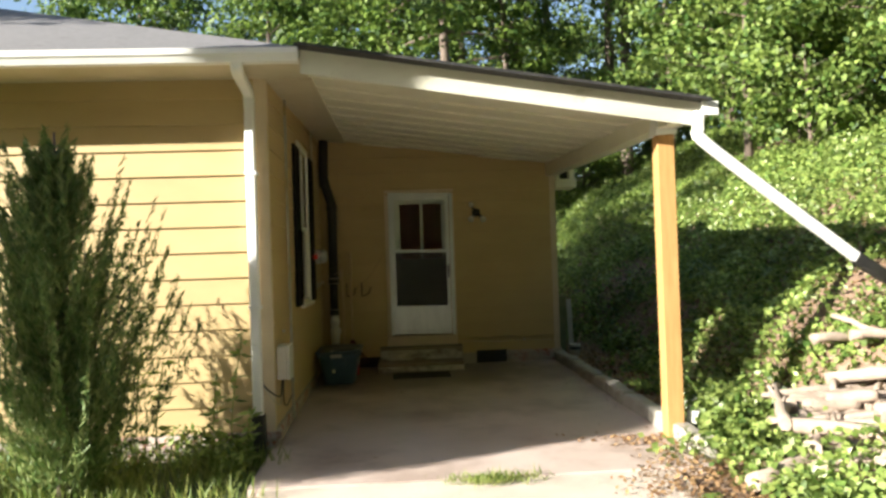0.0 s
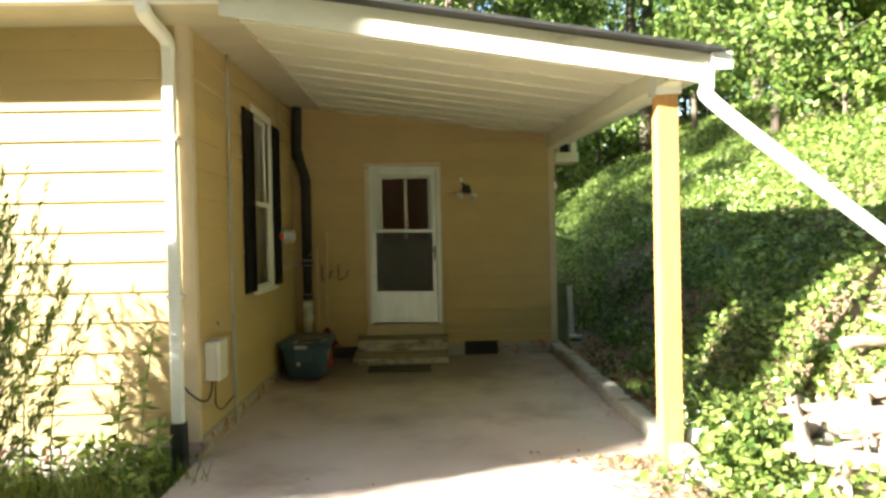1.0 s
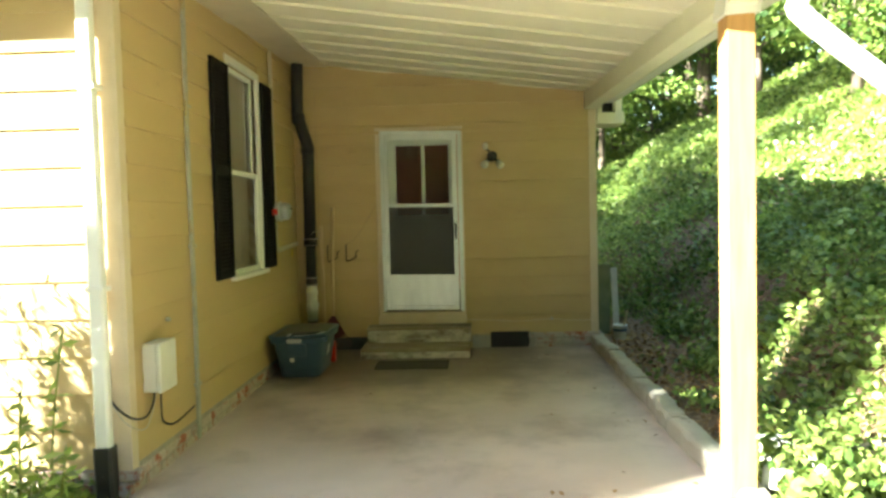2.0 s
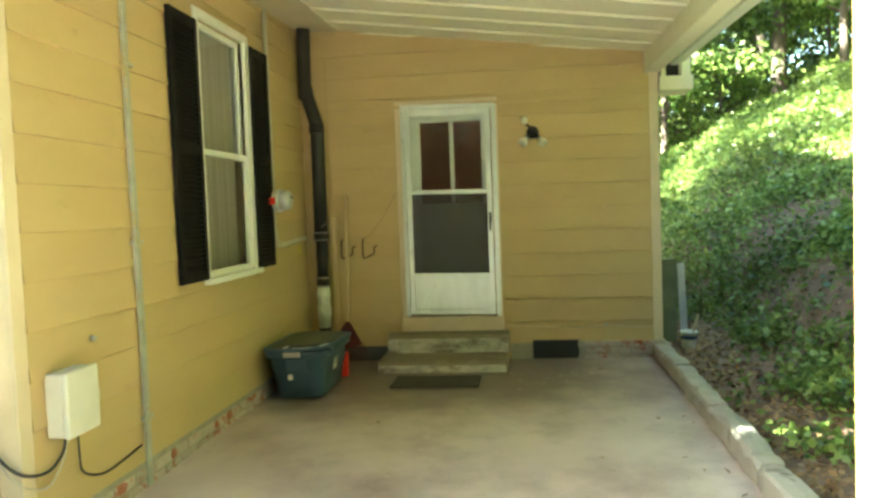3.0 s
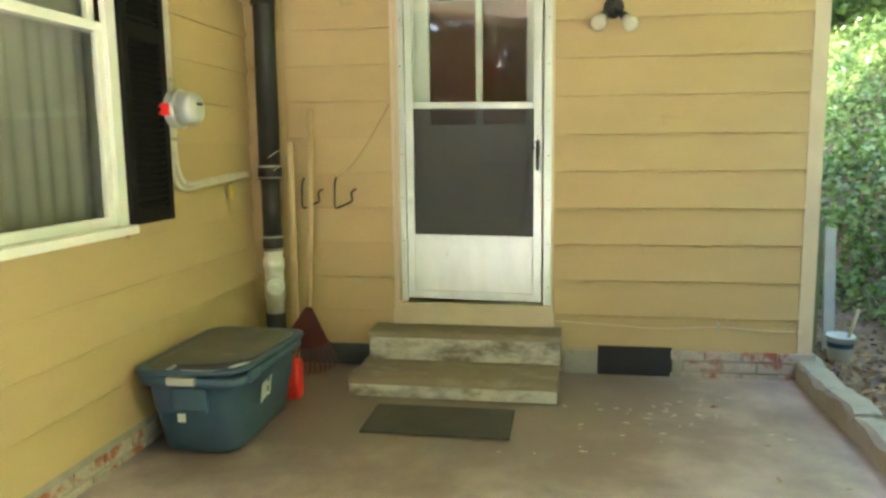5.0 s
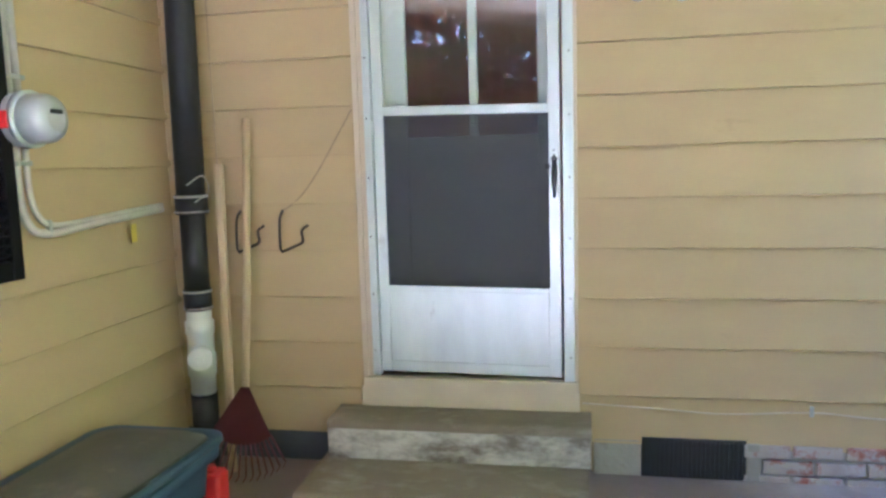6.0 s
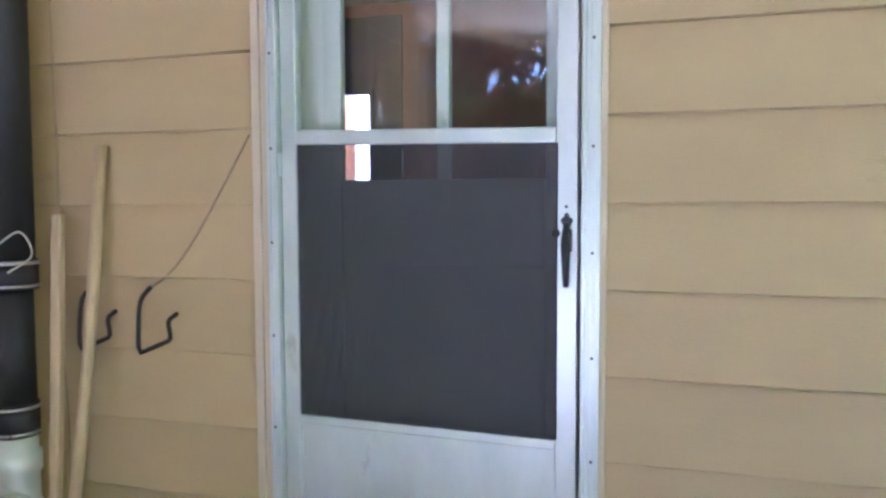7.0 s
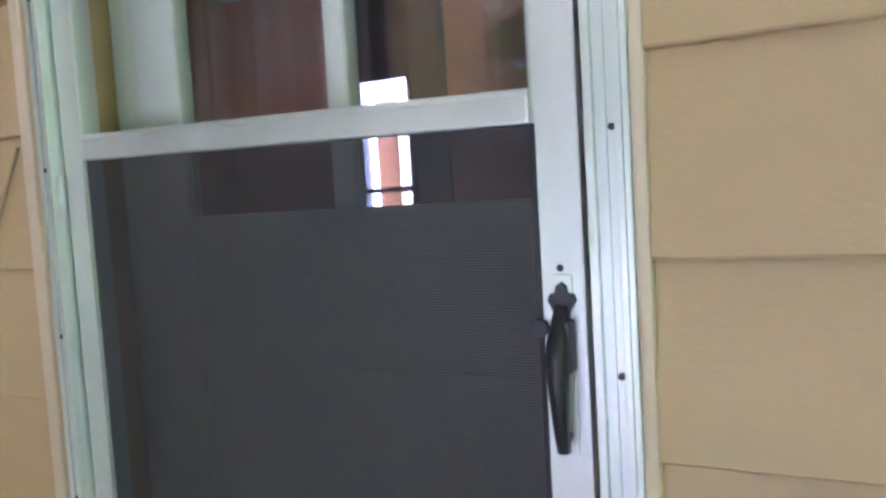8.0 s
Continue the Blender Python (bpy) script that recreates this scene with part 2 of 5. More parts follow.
SHING = surface("roof_shingle", (0.135, 0.13, 0.13), (0.19, 0.185, 0.185), 18, 0.9, bump=0.8, fine=50, stain=(0.1, 0.095, 0.095), stain_scale=6, stain_at=0.58)
DRIP = surface("drip_edge", (0.02, 0.02, 0.02), (0.035, 0.034, 0.033), 6, 0.7, bump=0.3)
SOIL = surface("ground_litter", (0.15, 0.095, 0.06), (0.26, 0.175, 0.12), 5, 0.95, bump=1.0, fine=30, stain=(0.36, 0.26, 0.18), stain_scale=11, stain_at=0.56)
BARK = surface("bark", (0.10, 0.075, 0.055), (0.17, 0.13, 0.10), 6, 0.9, bump=1.0, fine=22, stretch=(3, 3, 0.5))
LAWN = surface("lawn_turf", (0.045, 0.075, 0.02), (0.09, 0.125, 0.035), 2.2, 0.95, bump=1.0, fine=45, stain=(0.13, 0.10, 0.06), stain_scale=1.4, stain_at=0.6, stain_soft=0.15)
LOGW = surface("weathered_log", (0.29, 0.225, 0.17), (0.43, 0.345, 0.275), 7, 0.85, bump=0.7, fine=40, stain=(0.20, 0.145, 0.10), stain_scale=7, stain_at=0.60)
MOSS = surface("mossy_board", (0.13, 0.145, 0.075), (0.21, 0.22, 0.125), 6, 0.85, bump=0.4)
BLOCK = surface("pale_block", (0.5, 0.49, 0.46), (0.62, 0.61, 0.58), 6, 0.85, bump=0.5)
ROOMW = surface("room_panel", (0.42, 0.19, 0.125), (0.5, 0.24, 0.16), 3, 0.5, bump=0.1, stretch=(6, 6, 0.4))
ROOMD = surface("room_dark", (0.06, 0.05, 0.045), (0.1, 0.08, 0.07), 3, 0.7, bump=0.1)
CURT = surface("pale_curtain", (0.6, 0.58, 0.5), (0.68, 0.66, 0.58), 3, 0.8, bump=0.1, stretch=(1, 6, 0.3))
TAPE = surface("pale_tape", (0.62, 0.6, 0.54), (0.7, 0.68, 0.62), 9, 0.5, bump=0.05)
GLASS = pane_glass("window_glass")
SCREEN = mesh_screen("insect_screen")
BULB = surface("lamp_glass_white", (0.62, 0.6, 0.5), (0.68, 0.66, 0.56), 9, 0.2, bump=0.02)
IVY = leafy("ivy_leaf", (0.06, 0.125, 0.022), (0.19, 0.32, 0.065), (0.36, 0.45, 0.12), 0.35, 0.4, 0.7)
GRASS = leafy("grass_blade", (0.09, 0.17, 0.028), (0.22, 0.34, 0.06), (0.36, 0.38, 0.12))
TREE = leafy("tree_leaf", (0.025, 0.065, 0.016), (0.075, 0.15, 0.03), (0.18, 0.26, 0.045))
CEDAR = leafy("cedar_sprig", (0.07, 0.155, 0.045), (0.18, 0.31, 0.09), (0.30, 0.34, 0.13), 0.3)
# tree_leaf darkened: the inner shade of the woods is put into the colour
WOODS = leafy("shaded_far_leaf", (0.018, 0.045, 0.012), (0.055, 0.11, 0.024), (0.12, 0.17, 0.035), 0.25)
DRYL = leafy("dry_leaf", (0.15, 0.075, 0.035), (0.3, 0.17, 0.085), (0.38, 0.25, 0.12), 0.1)


# ---- mesh helpers ----
def part(name, bm, material, parent=None, label=""):
    me = bpy.data.meshes.new(name)
    bm.normal_update()
    bm.to_mesh(me)
    bm.free()
    me.materials.append(material)
    ob = new(name, me)
    if parent:
        ob.parent = parent
    return tagged(ob, label)


def thing(name, label, category, group="", kind="", at=(0, 0, 0)):
    ob = tagged(new(name), label, category, group, kind)
    ob.location = at
    return ob


def add_box(bm, x0, x1, y0, y1, z0, z1, bevel=0.0, turn=None):
    m = Matrix.Translation(((x0 + x1) / 2, (y0 + y1) / 2, (z0 + z1) / 2)) @ (turn or Matrix()) @ Matrix.Diagonal((x1 - x0, y1 - y0, z1 - z0, 1))
    made = bmesh.ops.create_cube(bm, size=1, matrix=m)["verts"]
    if bevel:
        edges = list({e for v in made for e in v.link_edges})
        bmesh.ops.bevel(bm, geom=edges, offset=bevel, segments=2, affect="EDGES", profile=0.6)
    return bm


def box(x0, x1, y0, y1, z0, z1, bevel=0.0, turn=None):
    return add_box(bmesh.new(), x0, x1, y0, y1, z0, z1, bevel, turn)


def add_tube(bm, pts, r, seg=10, ends=None, cap=True):
    """A round tube along pts; r is one radius or one for each point."""
    pts = [Vector(p) for p in pts]
    rs = r if isinstance(r, (list, tuple)) else [r] * len(pts)
    rings = []
    side = None
    for i, p in enumerate(pts):
        d = (pts[min(i + 1, len(pts) - 1)] - pts[max(i - 1, 0)]).normalized()
        if side is None:
            side = d.orthogonal().normalized()
        side = (side - d * side.dot(d)).normalized()
        up = d.cross(side)
        rings.append([bm.verts.new(p + (side * math.cos(a) + up * math.sin(a)) * rs[i]) for a in (2 * math.pi * k / seg for k in range(seg))])
    for a, b in zip(rings, rings[1:]):
        for k in range(seg):
            f = bm.faces.new((a[k], a[(k + 1) % seg], b[(k + 1) % seg], b[k]))
            f.smooth = True
    if cap:
        bm.faces.new(rings[0][::-1])
        bm.faces.new(rings[-1])
    return bm


def tube(pts, r, seg=10):
    return add_tube(bmesh.new(), pts, r, seg)


def bent(points, steps=6):
    """A smooth line through points."""
    p = [Vector(q) for q in points]
    p = [2 * p[0] - p[1]] + p + [2 * p[-1] - p[-2]]
    out = []
    for i in range(1, len(p) - 2):
        for k in range(steps):
            t = k / steps
            a, b, c, d = p[i - 1], p[i], p[i + 1], p[i + 2]
            out.append(0.5 * (2 * b + (c - a) * t + (2 * a - 5 * b + 4 * c - d) * t * t + (3 * b - a - 3 * c + d) * t ** 3))
    out.append(p[-2])
    return out


def add_prism(bm, outline, axis, a, b):
    """An outline of 2D points drawn out from a to b along axis x or y; the outline is (y, z) or (x, z)."""
    def at(p, s):
        return (s, p[0], p[1]) if axis == "x" else (p[0], s, p[1])
    lo = [bm.verts.new(at(p, a)) for p in outline]
    hi = [bm.verts.new(at(p, b)) for p in outline]
    n = len(outline)
    for k in range(n):
        bm.faces.new((lo[k], lo[(k + 1) % n], hi[(k + 1) % n], hi[k]))
    bm.faces.new(lo[::-1])
    bm.faces.new(hi)
    bmesh.ops.recalc_face_normals(bm, faces=bm.faces)
    return bm


def prism(outline, axis, a, b):
    return add_prism(bmesh.new(), outline, axis, a, b)


def loft(rings, cap=True):
    bm = bmesh.new()
    vs = [[bm.verts.new(p) for p in ring] for ring in rings]
    n = len(rings[0])
    for a, b in zip(vs, vs[1:]):
        for k in range(n):
            f = bm.faces.new((a[k], a[(k + 1) % n], b[(k + 1) % n], b[k]))
            f.smooth = True
    if cap:
        bm.faces.new(vs[0][::-1])
        bm.faces.new(vs[-1])
    bmesh.ops.recalc_face_normals(bm, faces=bm.faces)
    return bm


def round_rect(cx, cy, hx, hy, z, r, n=4):
    out = []
    r = min(r, hx * 0.95, hy * 0.95)
    for sx, sy, a0 in ((1, 1, 0), (-1, 1, 90), (-1, -1, 180), (1, -1, 270)):
        for k in range(n + 1):
            a = radians(a0 + 90 * k / n)
            out.append((cx + sx * (hx - r) + r * math.cos(a), cy + sy * (hy - r) + r * math.sin(a), z))
    return out


def quad_mesh(name, centres, us, vs, material, parent=None, fold=0.25):
    """Many small folded leaves as one mesh: centres, half-length and half-width vectors, as arrays."""
    n = len(centres)
    nor = np.cross(us, vs)
    nor /= np.maximum(np.linalg.norm(nor, axis=1, keepdims=True), 1e-9)
    lift = nor * np.linalg.norm(vs, axis=1, keepdims=True) * fold
    co = np.stack([centres - us, centres + vs + lift - us * 0.15, centres + us, centres - vs + lift - us * 0.15], 1).reshape(-1, 3)
    idx = np.arange(n)[:, None] * 4
    tris = np.concatenate([idx + np.array([[0, 2, 1]]), idx + np.array([[0, 3, 2]])], 1).reshape(-1, 3)
    me = bpy.data.meshes.new(name)
    me.vertices.add(len(co))
    me.vertices.foreach_set("co", co.ravel().astype(np.float32))
    me.loops.add(len(tris) * 3)
    me.loops.foreach_set("vertex_index", tris.ravel().astype(np.int32))
    me.polygons.add(len(tris))
    me.polygons.foreach_set("loop_start", np.arange(0, len(tris) * 3, 3, dtype=np.int32))
    me.update(calc_edges=True)
    me.materials.append(material)
    ob = new(name, me)
    if parent:
        ob.parent = parent
    return ob


RNG = np.random.default_rng(7)


def random_dirs(n, up=0.0):
    d = RNG.normal(size=(n, 3))
    d[:, 2] += up
    return d / np.linalg.norm(d, axis=1, keepdims=True)


def leaf_vectors(n, size, aspect=0.6, up=0.0, lean=None):
    """Random half-length and half-width vectors; up > 0 lets the leaves lie flatter."""
    nor = random_dirs(n, up)
    if lean is not None:
        nor = nor * 0.75 + lean
        nor /= np.maximum(np.linalg.norm(nor, axis=1, keepdims=True), 1e-6)
    u = np.cross(nor, random_dirs(n))
    u /= np.maximum(np.linalg.norm(u, axis=1, keepdims=True), 1e-6)
    v = np.cross(nor, u)
    s = size * RNG.uniform(0.6, 1.3, size=(n, 1))
    return u * s, v * s * aspect


# ---- ground ----
def smooth(a, b, x):
    t = np.clip((x - a) / (b - a), 0, 1)
    return t * t * (3 - 2 * t)


def bank_foot(y):
    """Where the bank begins: it swings in behind the house and away from the driveway."""
    return 4.15 + 1.6 * smooth(-3.0, -7.5, y) - 1.2 * smooth(1.6, 5.5, y)


def ground_height(x, y):
    """The lie of the land: flat by the house, a bank that climbs on the far side of the curb, woods above."""
    x, y = np.asarray(x, float), np.asarray(y, float)
    foot = bank_foot(y)
    low = -0.13 + 0.10 * smooth(3.36 + 0.6 * smooth(-5, -7, y), 3.75 + 1.2 * smooth(-5, -7, y), x) * smooth(-9.5, -6, y)
    t = np.maximum(x - foot, 0)
    bank = 0.86 * np.minimum(t, 2.7) * smooth(0, 0.9, t)
    bank = bank + 0.50 * np.clip(t - 2.7, 0, 4.5) + 0.14 * np.clip(t - 7.2, 0, 40)
    behind = 0.05 * np.maximum(y - 7, 0)
    bumps = (0.13 * np.sin(1.7 * x + 0.6 * y) * np.sin(1.1 * y - 0.8 * x) + 0.05 * np.sin(4.1 * x - 2.7 * y)) * smooth(foot - 0.2, foot + 1.0, x)
    return low + bank + np.minimum(behind, 6) + bumps


def grid_axis(a, b, fine_a, fine_b, step, far):
    mid = np.arange(fine_a, fine_b + 1e-6, step)
    return np.concatenate([np.linspace(a, fine_a, far, endpoint=False), mid, np.linspace(fine_b, b, far + 1)[1:]])


gx, gy = grid_axis(-250, 250, -6, 14, 0.2, 12), grid_axis(-250, 250, -12, 12, 0.2, 12)
GX, GY = np.meshgrid(gx, gy, indexing="ij")
GZ = ground_height(GX, GY)
co = np.stack([GX, GY, GZ], -1).reshape(-1, 3)
ii, jj = np.meshgrid(np.arange(len(gx) - 1), np.arange(len(gy) - 1), indexing="ij")
base = (ii * len(gy) + jj).ravel()
faces = np.stack([base, base + len(gy), base + len(gy) + 1, base + 1], 1)
me = bpy.data.meshes.new("ground")
me.from_pydata(co.tolist(), [], faces.tolist())
me.materials.append(SOIL)
me.materials.append(LAWN)
for poly in me.polygons:
    poly.use_smooth = True
    if poly.center.x < 0.1 or poly.center.y < -11.5 and poly.center.x < 9:
        poly.material_index = 1
ground = tagged(new("ground", me), "brown soil and leaf litter rising into a wooded bank", "ground", kind="structure")

# ---- slab, driveway, curb ----
bm = bmesh.new()
add_prism(bm, [(-5.45, -0.065), (0.0, 0.0), (0.0, -0.4), (-5.45, -0.4)], "x", 0.0, 3.42)
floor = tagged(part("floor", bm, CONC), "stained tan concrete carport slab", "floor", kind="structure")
bm = bmesh.new()
add_prism(bm, [(-14, -0.10), (-5.47, -0.075), (-5.47, -0.4), (-14, -0.4)], "x", 0.12, 3.1)
tagged(part("driveway", bm, DRIVE), "worn concrete driveway leading to the carport", "driveway", kind="structure")

curb = thing("curb", "low weathered concrete curb beside the slab", "curb", kind="structure")
y = 0.30
lengths = [1.18, 1.22, 1.15, 1.2, 0.75]
for k, ln in enumerate(lengths):
    y0 = y - ln
    top = 0.125 - 0.012 * k
    rings = []
    for j in range(17):
        yq = y0 + 0.006 + (ln - 0.012) * j / 16
        end = 0.014 if j in (0, 16) else 0.0
        wob = 0.010 * math.sin(yq * 5 + k) + 0.006 * math.sin(yq * 17)
        chip = 0.022 * max(0.0, math.sin(yq * 11.3 + k * 2.1)) ** 3 + 0.012 * max(0.0, math.sin(yq * 29 + k)) ** 2
        lift = 0.007 * math.sin(yq * 7 + 1) + 0.004 * math.sin(yq * 23)
        rings.append([(3.40 + wob, yq, -0.2), (3.404 + wob, yq, top * 0.5), (3.404 + wob + end, yq, top - 0.016 - chip + lift - end), (3.416 + wob + chip, yq, top - 0.002 + lift - end),
                      (3.48 + wob, yq, top + 0.002 + lift - end), (3.544 + wob, yq, top - 0.003 - chip * 0.4 + lift - end), (3.558 + wob - end, yq, top - 0.018 + lift), (3.56 + wob, yq, -0.2)])
    bm = loft(rings)
    for f in bm.faces:
        f.smooth = False
    part("curb_stone", bm, CURB, curb)
    y = y0

# ---- walls ----
LAP = 0.222


def solid(name, label, boxes, material):
    bm = bmesh.new()
    for b in boxes:
        add_box(bm, *b)
    return tagged(part(name, bm, material), label, "wall", kind="structure")


wall_front = solid("wall_front", "tan painted lap-sided front wall", [(-9.0, 0.0, -4.30, -4.15, -0.15, 3.22)], SIDING)
wall_side = solid("wall_side", "tan painted lap-sided wall along the carport",
                  [(-0.15, 0.0, -4.15, -2.33, -0.15, 3.36), (-0.15, 0.0, -1.50, 0.0, -0.15, 3.36), (-0.15, 0.0, -2.33, -1.50, -0.15, 1.07), (-0.15, 0.0, -2.33, -1.50, 2.87, 3.36)], SIDING)
DX0, DX1, DZ0, DZ1 = 1.02, 1.90, 0.43, 2.48
wall_back = solid("wall_back", "tan painted lap-sided wall with the door",
                  [(-0.15, DX0, 0.0, 0.14, -0.15, 3.4), (DX1, 3.46, 0.0, 0.14, -0.15, 3.4), (DX0, DX1, 0.0, 0.14, -0.15, DZ0), (DX0, DX1, 0.0, 0.14, DZ1, 3.4)], SIDING)
wall_right = solid("wall_right", "tan wall of the rear room", [(3.32, 3.46, 0.14, 2.9, -0.15, 3.1)], SIDING)
wall_west = solid("wall_west", "far end wall of the house", [(-9.0, -8.85, -4.15, 6.0, -0.15, 3.22)], SIDING)
wall_north = solid("wall_north", "rear wall of the house", [(-8.85, -0.15, 5.85, 6.0, -0.15, 3.22)], SIDING)
wall_inner = solid("wall_inner", "inner house wall", [(-0.15, 0.0, 2.95, 5.85, -0.15, 3.22)], SIDING)

board_meshes = {}


def lap_board(wall, origin, along, out, length, height=LAP + 0.02, thick=0.028):
    """One lap board: thick at its lower edge, thin where the next one covers it."""
    key = (round(length, 3), round(height, 3), along, out)
    if key not in board_meshes:
        a, o = Vector(along), Vector(out)
        bm = bmesh.new()
        prof = [(0.001, 0.0), (thick - 0.002, 0.0), (thick, 0.003), (0.006, height), (0.001, height)]
        cuts = max(2, int(length / 0.6) + 1)
        rings = []
        for k in range(cuts + 1):
            s = length * k / cuts
            w = 0.0012 * math.sin(s * 2.3 + length)
            rings.append([bm.verts.new(a * s + o * (d + (w if 0.0 < d and z < 0.1 else 0)) + Vector((0, 0, z + w * 0.6))) for d, z in prof])
        n = len(prof)
        for p, q in zip(rings, rings[1:]):
            for k in range(n):
                bm.faces.new((p[k], p[(k + 1) % n], q[(k + 1) % n], q[k]))
        bm.faces.new(rings[0])
        bm.faces.new(rings[-1][::-1])
        bmesh.ops.recalc_face_normals(bm, faces=bm.faces)
        me = bpy.data.meshes.new("siding_board")
        bm.to_mesh(me)
        bm.free()
        me.materials.append(SIDING)
        board_meshes[key] = me
    ob = new("siding_board", board_meshes[key])
    ob.parent = wall
    ob.location = origin
    return ob


def side_wall_boards():
    z = 0.115
    while z < 3.3:
        spans = [(-4.235, 0.0)]
        if z + LAP > 1.06 and z < 2.9:
            spans = [(-4.235, -2.40), (-1.43, 0.0)]
        for a, b in spans:
            lap_board(wall_side, (0, a, z), (0, 1, 0), (1, 0, 0), b - a)
        z += LAP


def back_wall_boards():
    z = 0.145
    first = True
    while z < 3.3:
        h = LAP + 0.02
        spans = [(0.0, 3.40)]
        if z + h > DZ0 + 0.03 and z < 2.52:
            spans = [(0.0, 0.957), (1.966, 3.40)]
        for a, b in spans:
            lap_board(wall_back, (a, 0, z), (1, 0, 0), (0, -1, 0), b - a, h)
        z += LAP


def front_wall_boards():
    z = 0.095
    while z < 3.15:
        lap_board(wall_front, (-6.0, -4.30, z), (1, 0, 0), (0, -1, 0), 5.915)
        z += LAP


for name, bm, wall in (
        ("corner_board", box(-0.085, 0.0, -4.325, -4.30, 0.05, 3.2, 0.003), wall_front),
        ("corner_board", box(0.0, 0.024, -4.325, -4.24, 0.05, 3.3, 0.003), wall_side),
        ("corner_board", box(3.40, 3.485, -0.026, 0.0, 0.10, 3.0, 0.003), wall_back),
        ("corner_board", box(3.46, 3.485, 0.0, 0.085, 0.10, 3.0, 0.003), wall_right)):
    part(name, bm, TRIM, wall)
part("fascia_band", box(-0.0, 3.40, -0.034, -0.0, 2.49, 2.52, 0.003), SIDING, wall_back)


def brick_rows(wall, x0, x1, along, rows, z0, face, high=0.058, long=0.2, material=BRICK):
    """Bricks in courses along x or y, set into a mortar bed."""
    meshes = []
    for k in range(4):
        bm = box(-long / 2, long / 2, -0.04, 0.04, -high / 2, high / 2, 0.006)
        for v in bm.verts:
            v.co += Vector((0.003 * math.sin(k * 9 + v.co.x * 40), 0.004 * math.sin(k * 5 + v.co.z * 90 + v.co.x * 25), 0.002 * math.sin(k + v.co.x * 33)))
        if along == "y":
            bm.transform(Matrix.Rotation(radians(90), 4, "Z"))
        me = bpy.data.meshes.new("brick")
        bm.to_mesh(me)
        bm.free()
        me.materials.append(material)
        meshes.append(me)
    for r in range(rows):
        s = x0 + long / 2 + (0.0 if r % 2 else -0.09)
        k = r
        while s < x1 + 0.02:
            if s - long / 2 > x0 - 0.1 and s + long / 2 < x1 + 0.1:
                ob = new("brick", meshes[k % 4])
                ob.parent = wall
                z = z0 + high / 2 + r * (high + 0.012)
                ob.location = (s, face, z) if along == "x" else (face, s, z)
            s += long + 0.012
            k += 1


found = thing("foundation", "worn painted brick foundation under the siding", "foundation", kind="structure")
part("mortar_bed", box(2.70, 3.47, -0.018, 0.0, -0.1, 0.17), MORTAR, found)
part("mortar_bed", box(0.0, 0.022, -4.29, -1.0, -0.15, 0.13), MORTAR, found)
part("mortar_bed", box(-9.0, 0.0, -4.322, -4.301, -0.3, 0.10), MORTAR, found)
part("dark_board", box(0.0, 0.84, -0.022, 0.0, -0.05, 0.16, 0.003), DARKB, found)
part("pier", box(2.03, 2.24, -0.028, 0.0, -0.05, 0.168, 0.006), CURB, found)
part("pier", box(2.69, 2.745, -0.034, 0.0, -0.05, 0.17, 0.006), CURB, found)

# ---- roof, ceiling, fascia, gutters ----
def ceil_z(x, y):
    """Underside of the carport roof: falls to the outer edge and a little to the front."""
    f = min(max(-y / 4.9, -0.2), 1.05)
    return (3.33 - 0.129 * x) * (1 - f) + (3.20 - 0.150 * x) * f


def sheet(name, corners, thick, material, **tags):
    bm = bmesh.new()
    lo = [bm.verts.new(c) for c in corners]
    hi = [bm.verts.new((c[0], c[1], c[2] + thick)) for c in corners]
    n = len(corners)
    for k in range(n):
        bm.faces.new((lo[k], lo[(k + 1) % n], hi[(k + 1) % n], hi[k]))
    bm.faces.new(lo[::-1])
    bm.faces.new(hi)
    bmesh.ops.recalc_face_normals(bm, faces=bm.faces)
    return tagged(part(name, bm, material), **tags)


bm = bmesh.new()
step_y = 0.486
yy = -4.86
while yy < 0.0:
    y1 = min(yy + step_y, 0.0)
    q = [(0.40, yy), (3.50, yy), (3.50, y1 - 0.014), (0.40, y1 - 0.014)]
    lo = [bm.verts.new((x, y, ceil_z(x, y) + (0.016 if y > yy else 0.0))) for x, y in q]
    hi = [bm.verts.new((x, y, ceil_z(x, y) + 0.03)) for x, y in q]
    bm.faces.new(lo)
    for k in range(4):
        bm.faces.new((lo[k], lo[(k + 1) % 4], hi[(k + 1) % 4], hi[k]))
    yy = y1
bmesh.ops.recalc_face_normals(bm, faces=bm.faces)
tagged(part("ceiling", bm, CEIL), "cream painted carport ceiling of narrow panels", "ceiling", kind="structure")
sheet("ceiling_backing", [(0.40, -4.86, ceil_z(0.4, -4.86) + 0.04), (3.55, -4.86, ceil_z(3.55, -4.86) + 0.04), (3.55, 0.3, ceil_z(3.55, 0) + 0.04), (0.40, 0.3, ceil_z(0.4, 0) + 0.04)], 0.01, CEIL,
      label="cream boards above the carport ceiling panels", category="ceiling", kind="structure")
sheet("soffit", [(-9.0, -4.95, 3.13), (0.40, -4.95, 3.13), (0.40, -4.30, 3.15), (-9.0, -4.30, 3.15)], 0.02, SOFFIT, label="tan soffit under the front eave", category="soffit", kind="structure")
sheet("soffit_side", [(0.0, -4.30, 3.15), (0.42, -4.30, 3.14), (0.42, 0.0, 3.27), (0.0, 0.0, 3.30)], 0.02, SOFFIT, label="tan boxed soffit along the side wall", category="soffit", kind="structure")

